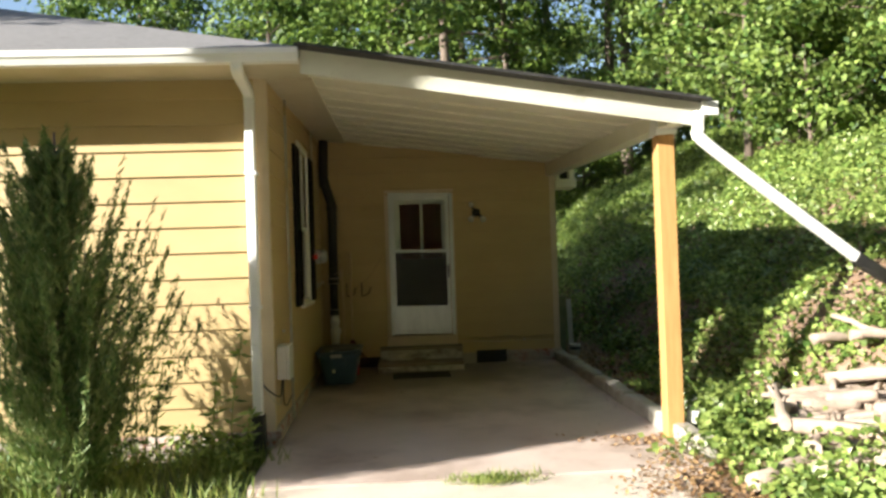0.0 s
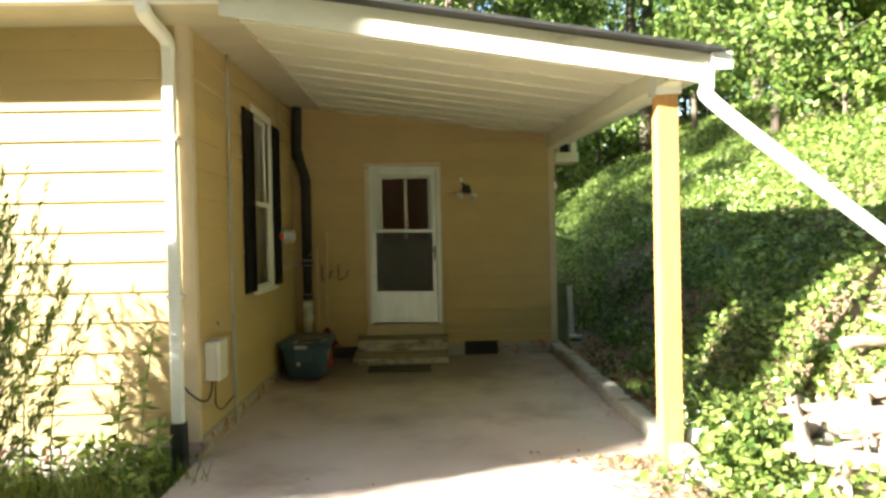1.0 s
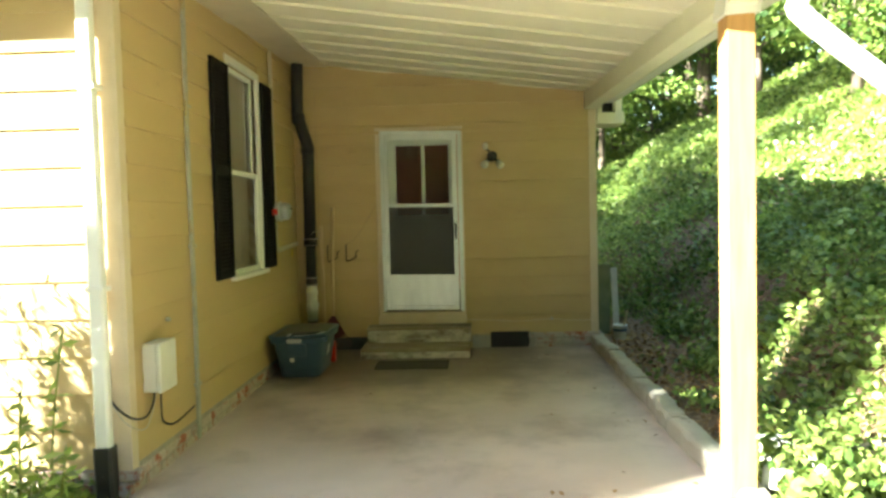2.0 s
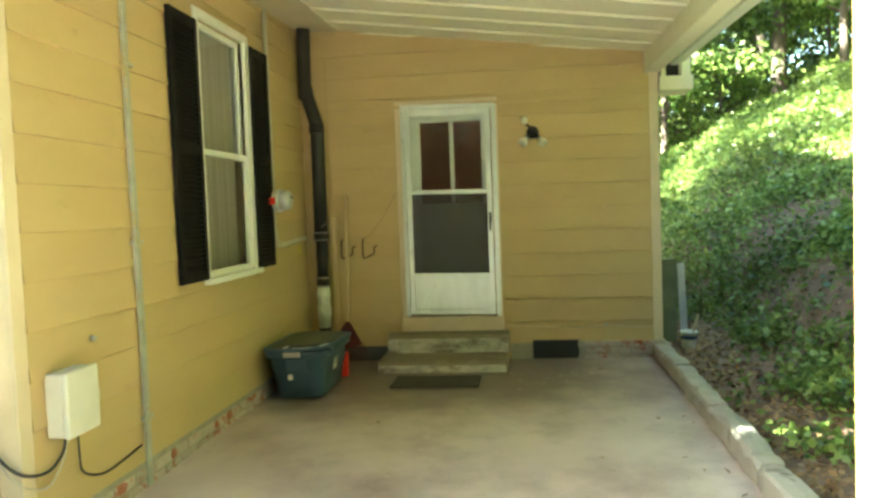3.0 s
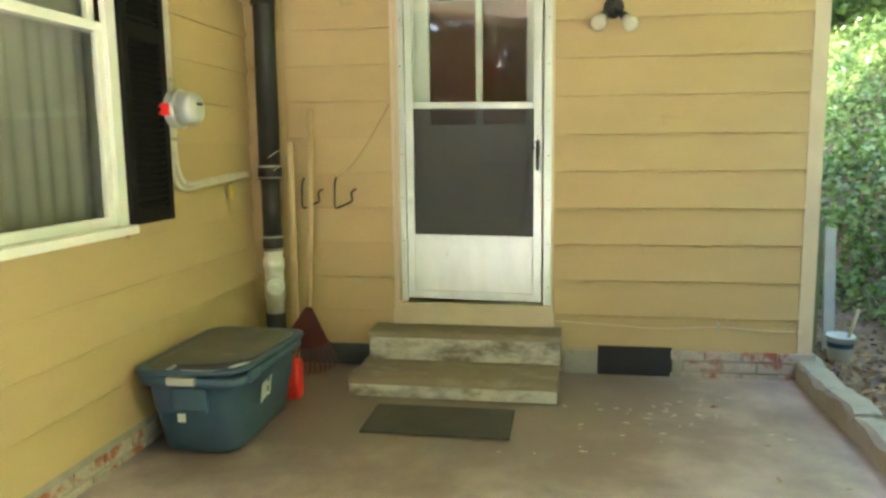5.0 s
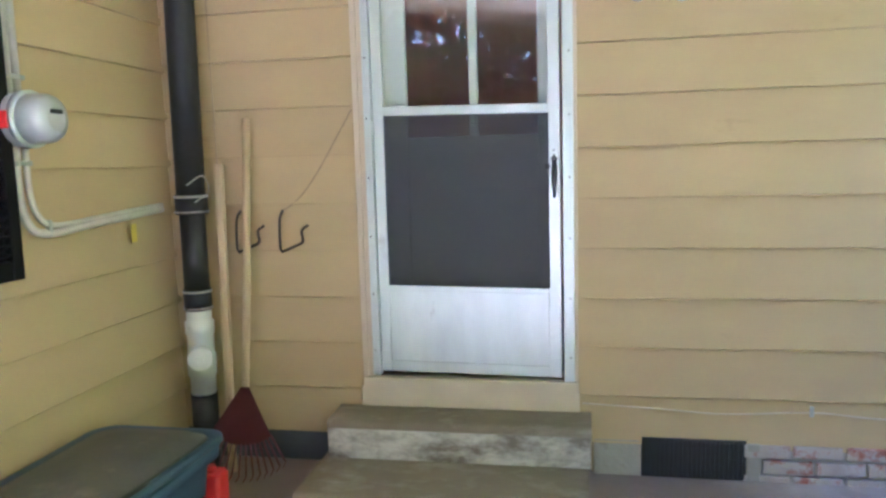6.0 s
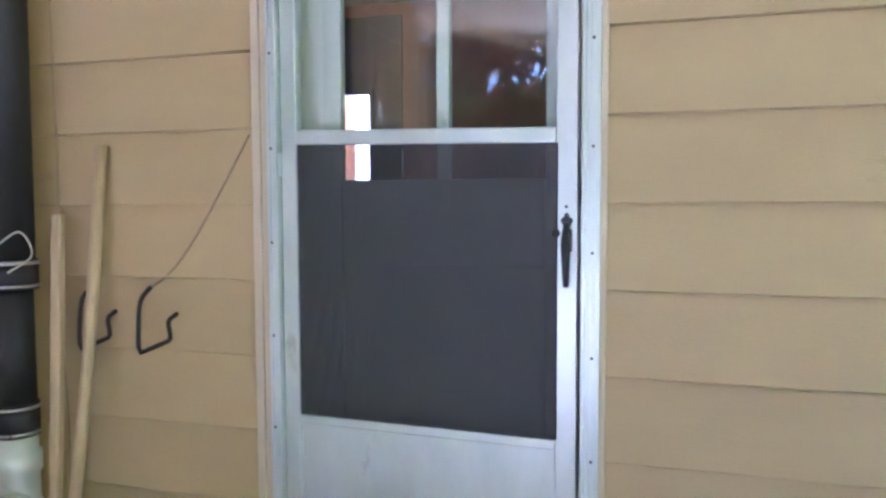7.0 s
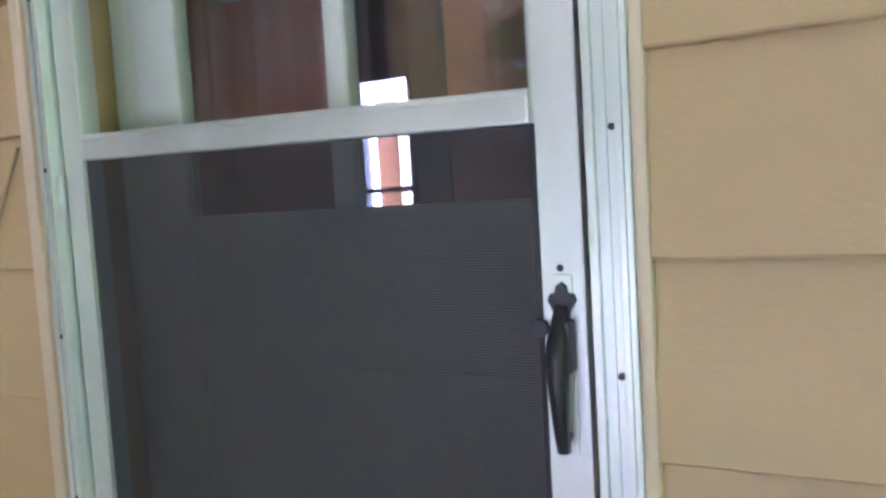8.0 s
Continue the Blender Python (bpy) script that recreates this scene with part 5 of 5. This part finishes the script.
log(3.95, -5.0, gz_at(3.95, -5.0) + 0.06, 0.3, 0.05, 40, 5, "short red-brown broken branch on the soil", POST, "branch")
for x, y, yaw in ((3.78, -4.05, 20), (3.86, -4.3, 12), (3.72, -4.5, 60)):
    b = thing("concrete_block", "pale broken concrete block among weeds", "block", "blocks beside the post")
    bm = box(-0.18, 0.18, -0.09, 0.09, -0.05, 0.06, 0.012)
    for v in bm.verts:
        v.co += Vector((0.01 * math.sin(v.co.y * 30 + x * 50), 0.012 * math.sin(v.co.x * 21), 0.008 * math.sin(v.co.x * 17 + y * 40)))
    ob = part("slab", bm, BLOCK, b)
    b.matrix_basis = pose(x, y, gz_at(x, y) + 0.12, 4, 6, yaw)

# ---- ground cover ----
def scatter(n, x0, x1, y0, y1, keep):
    x, y = RNG.uniform(x0, x1, n), RNG.uniform(y0, y1, n)
    k = RNG.uniform(0, 1, n) < keep(x, y)
    return x[k], y[k]


def patch(x, y, s=1.0, o=0.0):
    """A smooth uneven field from 0 to 1."""
    return 0.5 + 0.25 * (np.sin(1.9 * s * x + 1.3 * s * y + o) + np.sin(2.7 * s * y - 1.1 * s * x + 2 * o)) * 0.7 + 0.15 * np.sin(5.1 * s * x + 4.3 * s * y + o)


def ivy_keep(x, y):
    foot = bank_foot(y)
    on_bank = smooth(-0.15, 0.5, x - foot + 0.25 * np.sin(3 * y))
    near = smooth(0.62, 0.72, patch(x, y, 1.6, 1.0)) * 0.6
    front = smooth(-3.9, -4.5, y) * smooth(0.40, 0.58, patch(x, y, 1.3, 2.0)) * smooth(3.35, 3.7, x)
    bare = smooth(0.72, 0.82, patch(x, y, 0.8, 4.0)) * 0.75
    path = 1 - smooth(0.12, 0.30, np.abs(x - 4.85 - 0.06 * np.sin(4 * y)))
    path = path * smooth(-1.9, -1.2, y) * smooth(1.7, 0.9, y)
    slide = (1 - smooth(0.15, 0.45, np.abs(y - 1.35 - 0.15 * np.sin(5 * x)))) * smooth(5.1, 5.4, x) * smooth(6.6, 6.0, x)
    bare = np.maximum(bare, 0.88 * np.maximum(path, slide))
    pile = np.exp(-(((x - 4.8) / 0.85) ** 2 + ((y + 5.35) / 0.75) ** 2))
    bare = np.maximum(bare, np.clip(1.15 * pile, 0, 0.9))
    clump = np.exp(-(((x - 3.72) / 0.42) ** 2 + ((y + 4.75) / 0.5) ** 2)) * 1.3
    return np.clip(np.maximum(np.maximum(np.maximum(on_bank, near), front), clump), 0, 1) * (1 - bare) * smooth(15.5, 12.0, x + 0.10 * np.abs(y))


x, y = scatter(680000, 3.0, 15.0, -13.0, 17.0, ivy_keep)
x = np.concatenate([x, RNG.normal(3.86, 0.24, 3200)])
y = np.concatenate([y, RNG.normal(-4.92, 0.26, 3200)])
k = ~((x < 3.58) & (y > -5.0)) & ~((x < 4.35) & (y > -0.2) & (y < 2.2)) & ~((x < 3.7) & (y > 0))
x, y = x[k], y[k]
far = (x > 8.5) | (y > 9)
k = ~far | (RNG.uniform(0, 1, len(x)) < 0.6)
x, y = x[k], y[k]
n = len(x)
mound = np.clip(patch(x, y, 1.15, 0.4), 0, 1) ** 2
tuft = np.maximum(patch(x, y, 2.3, 3.0), 0) * 0.7 + 1.1 * mound + 0.5 * np.clip(patch(x, y, 6.1, 1.7), 0, 1) ** 2 + 0.8 * np.exp(-(((x - 3.72) / 0.35) ** 2 + ((y + 4.75) / 0.45) ** 2))
z = ground_height(x, y) + RNG.uniform(0.0, 1.0, n) ** 1.2 * (0.04 + 0.22 * tuft)
size = np.where((x < 8.5) & (y < 9), 0.034, 0.052)[:, None] * (0.75 + 0.5 * patch(x, y, 3.3, 5.0))[:, None]
u, v = leaf_vectors(n, 1.0, 0.78, up=1.0)
u, v = u * size, v * size
tagged(quad_mesh("ivy", np.stack([x, y, z], 1), u, v, IVY), "dense green ivy and weeds covering the bank", "ivy", kind="stuff")

x, y = scatter(26000, 3.5, 9.0, -8.0, 3.0, lambda x, y: 0.35 + 0.65 * smooth(4.6, 4.0, x))
k = (x > 3.58) | (y < -5.0)
x, y = x[k], y[k]
u, v = leaf_vectors(len(x), 0.032, 0.55, up=2.2)
tagged(quad_mesh("leaf_litter", np.stack([x, y, ground_height(x, y) + 0.012], 1), u, v, DRYL), "brown dry leaves strewn over the soil", "leaf litter", kind="stuff")
x, y = RNG.uniform(0.15, 3.38, 150), RNG.uniform(-5.3, -0.3, 150)
w = (x > 2.85 + RNG.uniform(-0.5, 0.4, 150)) | (RNG.uniform(0, 1, 150) < 0.06)
x, y = x[w], y[w]
u, v = leaf_vectors(len(x), 0.024, 0.5, up=4.0)
tagged(quad_mesh("fallen_leaves", np.stack([x, y, 0.0119 * y + 0.012], 1), u, v, DRYL), "a few dry leaves on the slab", "leaf litter", kind="stuff")


x, y = scatter(3500, 2.45, 3.6, -8.0, -4.5, lambda x, y: smooth(2.6, 3.2, x + 0.2 * np.sin(4 * y)))
u, v = leaf_vectors(len(x), 0.026, 0.5, up=2.5)
tagged(quad_mesh("drift_of_leaves", np.stack([x, y, np.maximum(ground_height(x, y), np.where(x < 3.42, 0.0119 * np.maximum(y, -5.46), -1)) + 0.012], 1), u, v, DRYL), "drift of dry leaves along the driveway edge", "leaf litter", kind="stuff")


def blades(x, y, height, width, lean=0.35):
    n = len(x)
    z = ground_height(x, y)
    h = height * RNG.uniform(0.4, 1.2, n)
    d = RNG.normal(size=(n, 3)) * lean
    d[:, 2] = 1
    d /= np.linalg.norm(d, axis=1, keepdims=True)
    u = d * h[:, None] / 2
    s = np.cross(d, random_dirs(n))
    s /= np.linalg.norm(s, axis=1, keepdims=True)
    c = np.stack([x, y, z], 1) + u
    return c, u, s * width


x, y = scatter(75000, -9, 0.4, -14, -4.32, lambda x, y: smooth(0.15, -0.25, x + 0.15 * np.sin(7 * y)) * (0.35 + 0.65 * smooth(0.3, 0.6, patch(x, y, 1.8))))
c, u, v = blades(x, y, 0.22, 0.006)
tagged(quad_mesh("grass", c, u, v, GRASS), "uncut green grass and weeds by the front wall", "grass", kind="stuff")
a = RNG.normal(size=(500, 2)) * (0.16, 0.05) + (1.75, -5.55)
c, u, v = blades(a[:, 0], a[:, 1], 0.09, 0.004, 0.6)
c[:, 2] += 0.06
tagged(quad_mesh("grass_tuft", c, u, v, GRASS), "small green grass tuft in the driveway joint", "grass", kind="stuff")
x, y = scatter(9000, -3.2, -0.1, -5.2, -4.36, lambda x, y: smooth(0.42, 0.7, patch(x, y, 2.7, 0.6)))
n = len(x)
z = ground_height(x, y) + RNG.uniform(0.05, 1, n) ** 1.8 * (0.16 + 0.24 * patch(x, y, 3.1, 5.0))
u, v = leaf_vectors(n, 0.035, 0.45, up=0.4)
tagged(quad_mesh("weeds", np.stack([x, y, z], 1), u, v, IVY), "leafy weeds growing along the front wall", "weeds", kind="stuff")


def weed_stalk(x, y, height, lean):
    w = thing("tall_weed", "tall leafy weed in front of the siding", "weed", "weeds along the wall")
    z0 = gz_at(x, y)
    pts = bent([(x, y, z0 - 0.02), (x + lean * 0.3, y - 0.02, z0 + height * 0.5), (x + lean, y - 0.05, z0 + height)], 6)
    part("stem", tube(pts, 0.006, 5), GRASS, w)
    k = RNG.integers(2, len(pts), 42)
    cen = np.array([tuple(pts[i]) for i in k])
    d = random_dirs(42, 0.1)
    d[:, 2] *= 0.5
    u = d * RNG.uniform(0.04, 0.085, (42, 1))
    s = np.cross(u, random_dirs(42))
    s *= 0.018 / np.maximum(np.linalg.norm(s, axis=1, keepdims=True), 1e-6)
    quad_mesh("leaves", cen + u, u, s, IVY, w)


for x, y, h, ln in ((-0.30, -4.62, 1.12, 0.14), (-0.42, -4.70, 0.8, 0.06), (-0.98, -4.85, 1.25, 0.10), (-0.88, -4.70, 0.9, 0.10), (-0.15, -4.80, 0.5, 0.08)):
    weed_stalk(x, y, h, ln)


# ---- evergreen shrub by the front wall ----
def evergreen(x, y, height, radius, branches=330, coarse=1.0, base=0.10, label="feathery green juniper shrub by the front wall"):
    s = thing("evergreen_shrub", label, "shrub")
    z0 = gz_at(x, y)
    part("trunk", tube([(x, y, z0 - 0.05), (x + 0.02, y, z0 + height * 0.5), (x, y, z0 + height * 0.95)], [0.05, 0.03, 0.008], 8), BARK, s)
    cen, us, vs = [], [], []
    for b in range(branches):
        f = RNG.uniform(0, 1) ** 1.25
        a = RNG.uniform(0, 2 * math.pi)
        reach = radius * (1 - f) ** 0.75 * RNG.uniform(0.35, 1.2) + 0.04
        p0 = np.array([x, y, z0 + base + f * (height * 0.84 - base)])
        rise = reach * RNG.uniform(0.7, 1.5) + RNG.uniform(0.10, 0.30)
        m = 130
        t = RNG.uniform(0.1, 1, m)
        out = np.array([math.cos(a) * reach, math.sin(a) * reach, 0.0])
        c = p0 + out * (t ** 0.7)[:, None] + np.array([0, 0, rise]) * (t ** 1.6)[:, None]
        c = c + RNG.normal(size=(m, 3)) * 0.040 * coarse * (1.15 - t)[:, None]
        dd = out / reach * 0.45 + np.array([0, 0, 0.9]) + RNG.normal(size=(m, 3)) * 0.42
        dd /= np.linalg.norm(dd, axis=1, keepdims=True)
        u = dd * RNG.uniform(0.022, 0.055, (m, 1)) * coarse
        v = np.cross(dd, random_dirs(m)) * 0.0075 * coarse
        cen.append(c), us.append(u), vs.append(v)
    quad_mesh("crown", np.concatenate(cen), np.concatenate(us), np.concatenate(vs), CEDAR, s)


evergreen(-1.27, -5.45, 2.78, 0.80)
# two junipers added out of view to cast shade on slab and wall
evergreen(-2.95, -5.88, 3.3, 0.38, 130, label="slim unseen juniper added to shade the slab and wall end")
evergreen(-4.7, -7.55, 7.4, 0.64, 560, 2.2, 2.2, "tall bare-trunked unseen juniper added to shade the slab and fascia")


# ---- trees ----
def tree(name, label, height, crown_r, crown_low, trunk_r, leaves, leaf, seed, kind="round", material=None):
    """A tapered trunk with limbs that carry many small leaf clumps."""
    global RNG
    RNG = np.random.default_rng(seed)
    t = thing(name, label, "tree", "trees on the bank")
    bend = RNG.normal(size=2) * 0.04 * height
    trunk = bent([(0, 0, -0.3), (bend[0] * 0.3, bend[1] * 0.3, height * 0.35), (bend[0] * 0.8, bend[1] * 0.8, height * 0.7), (bend[0], bend[1], height * 0.96)], 5)
    bm = bmesh.new()
    n = len(trunk)
    add_tube(bm, trunk, [trunk_r * (1 - 0.85 * k / (n - 1)) for k in range(n)], 9)
    clumps = []
    limbs = 34
    for k in range(limbs):
        f = crown_low + (0.97 - crown_low) * (k + RNG.uniform(0, 1)) / limbs
        i = min(int(f * (n - 1)), n - 2)
        p = trunk[i]
        a = k * 2.4 + RNG.uniform(-0.5, 0.5)
        g = (f - crown_low) / (1 - crown_low)
        wide = crown_r * (math.sin(math.pi * min(1, 0.18 + 0.82 * g)) ** 0.6 if kind == "round" else (1.05 - g)) * RNG.uniform(0.6, 1.15)
        rise = wide * RNG.uniform(0.1, 0.6) if kind == "round" else -0.1 * wide
        q = p + Vector((math.cos(a) * wide, math.sin(a) * wide, rise))
        mid = p.lerp(q, 0.5) + Vector((0, 0, 0.06 * wide))
        add_tube(bm, [p, mid, q], [trunk_r * 0.3 * (1.1 - g), trunk_r * 0.18 * (1.1 - g), 0.008], 5, cap=False)
        for s in (0.55, 0.8, 1.05):
            c = p.lerp(q, s) + Vector(RNG.normal(size=3) * 0.10 * crown_r)
            clumps.append((c, crown_r * RNG.uniform(0.08, 0.20)))
    part("trunk", bm, BARK, t)
    per = max(8, leaves // len(clumps))
    off = [RNG.normal(size=(per, 3)) * np.array([1, 1, 0.42]) for _ in clumps]
    cen = np.concatenate([np.array(c) + o * r for (c, r), o in zip(clumps, off)])
    out = np.concatenate(off) * 0.6
    out[:, 2] += 0.45
    u, v = leaf_vectors(len(cen), leaf, 0.62, lean=out)
    quad_mesh("crown", cen, u, v, material or TREE, t)
    return t


TREE2 = leafy("tree_leaf_light", (0.040, 0.095, 0.020), (0.115, 0.215, 0.047), (0.25, 0.33, 0.075))
oak = tree("broadleaf_tree", "tall broadleaf tree with dense green crown", 11, 3.0, 0.25, 0.19, 13000, 0.095, 11)
maple = tree("broadleaf_tree", "young broadleaf tree with light green leaves", 6.5, 2.0, 0.2, 0.09, 10000, 0.072, 23, material=TREE2)
pine = tree("pine_tree", "tall straight pine with bare lower trunk", 17, 2.6, 0.5, 0.2, 11000, 0.10, 31, "cone")
bush = tree("bush", "low leafy bush on the bank", 2.4, 1.25, 0.06, 0.035, 5000, 0.055, 47, material=TREE2)
spots = {
    # the leading oaks stand out of view, added to block sky and sunlight
    "oak": [(-9, -26, 40, 1.0), (-12.0, -3.6, 15, 1.28), (-8, -19.5, 100, 1.0), (-17, -28, 190, 1.1), (-4, -19, 260, 0.9), (-20, -36, 330, 1.1), (-4, -24, 0, 0.85), (2, -22, 70, 1.0), (8, -23, 130, 1.0), (5, -20, 10, 0.9), (14, -20, 200, 0.9), (20, -14, 10, 1.1), (-1, -30, 250, 0.9), (6, -30, 300, 0.95), (13, -28, 45, 1.0), (10.5, 9.0, 30, 1.0), (1.5, 15.0, 140, 1.15), (-3.5, 17.0, 200, 1.1), (14, 4.0, 250, 1.1), (12.5, -1.0, 310, 1.0), (17, 11, 20, 1.25), (-2, 25, 10, 1.4), (19, 2, 170, 1.2), (16, -6, 230, 1.0), (20, 20, 40, 1.5), (-9, 22, 120, 1.3), (24, 10, 75, 1.5)],
    "maple": [(8.2, 3.5, 15, 1.0), (9.6, 0.6, 95, 0.95), (9.0, 9.5, 170, 1.05), (10.6, -3.4, 250, 0.9), (5.6, 11.6, 300, 1.1), (11.8, 4.2, 60, 1.1), (9.5, 6.0, 200, 1.05), (13.0, -5.5, 130, 0.95), (2.6, 10.5, 20, 1.1)],
    "pine": [(2.65, 8.0, 20, 0.95), (4.5, 10.0, 50, 0.7), (3.6, 13.5, 0, 1.0), (6.9, 15.8, 90, 1.05), (8.3, 11.5, 200, 0.95), (1.0, 19.0, 40, 1.1), (9.5, 17, 130, 1.1), (13.2, 13.5, 280, 1.05)],
    "bush": [(9.0, 3.0, 0, 1.0), (8.4, 1.6, 330, 1.2), (8.9, -4.2, 40, 1.0), (7.2, 12.6, 110, 1.3), (4.6, 14.0, 20, 1.4), (9.8, 12.4, 70, 1.5), (6.2, 15.5, 200, 1.5), (3.2, 15.0, 140, 1.3), (9.4, -1.4, 250, 1.1)],
}
for src, key in ((oak, "oak"), (maple, "maple"), (pine, "pine"), (bush, "bush")):
    for k, (x, y, yaw, s) in enumerate(spots[key]):
        m = pose(x, y, gz_at(x, y) - 0.05, 0, 0, yaw) @ Matrix.Diagonal((s, s, s * (0.94 + 0.04 * (k % 4)), 1))
        if k == 0:
            src.matrix_basis = m
        else:
            c = src.copy()
            c.scale = (1, 1, 1)
            scene.collection.objects.link(c)
            for o in src.children:
                oc = o.copy()
                scene.collection.objects.link(oc)
                oc.parent = c
            c.matrix_basis = m

# ---- woods all round, far off; the ring is unseen and blocks sky light ----
RNG = np.random.default_rng(71)


def far_woods(name, label, clumps, per, place, leaf):
    """Many leaf clumps in a deep belt, with gaps and an uneven top."""
    cx, cy, cz, r = place(clumps)
    d = RNG.normal(size=(clumps, per, 3)) * np.array([1, 1, 0.55]) * r[:, None, None]
    c = (np.stack([cx, cy, cz], 1)[:, None, :] + d).reshape(-1, 3)
    u, v = leaf_vectors(len(c), leaf, 0.62, lean=(d / r[:, None, None]).reshape(-1, 3) * 0.6 + np.array([0, 0, 0.4]))
    tagged(quad_mesh(name, c, u, v, WOODS), label, "woods", kind="stuff")


# added ring: tall in the south against sky light, low towards the sun
def ring_place(n):
    a = RNG.uniform(radians(110), radians(385), n)
    corridor = smooth(radians(186), radians(194), a) * smooth(radians(231), radians(223), a)
    south = smooth(radians(226), radians(236), a)
    rad = RNG.uniform(34, 50, n) - 12 * south
    top = 13.0 + 2.0 * np.sin(a * 9) + 1.5 * np.sin(a * 23 + 1) + 10.0 * south - 7.0 * corridor
    x, y = rad * np.cos(a), -4 + rad * np.sin(a)
    return x, y, RNG.uniform(0.02, 1, n) ** 1.2 * top, RNG.uniform(0.7, 1.6, n)


def hill_place(n):
    x, y = RNG.uniform(16, 36, n), RNG.uniform(-14, 34, n)
    k = RNG.uniform(0, 1, n) < 0.45
    x = np.where(k, RNG.uniform(-16, 20, n), x)
    y = np.where(k, RNG.uniform(20, 36, n), y)
    top = 9.5 + 2.5 * np.sin(x * 0.6 + y * 0.4)
    return x, y, ground_height(x, y) + RNG.uniform(0.0, 1, n) ** 1.1 * top, RNG.uniform(0.5, 1.2, n)


far_woods("far_woods", "unseen dark green woods added to block low sky light", 3600, 42, ring_place, 0.36)
far_woods("hillside_woods", "green hillside woods above the bank, leaves darkened for inner shade", 1500, 70, hill_place, 0.17)

# ---- pieces of the walls, last ----
side_wall_boards()
back_wall_boards()
front_wall_boards()
brick_rows(found, 2.76, 3.47, "x", 3, -0.03, 0.008)
brick_rows(found, -4.28, -1.0, "y", 2, -0.05, -0.01)
brick_rows(found, -5.0, -0.02, "x", 4, -0.18, -4.30)
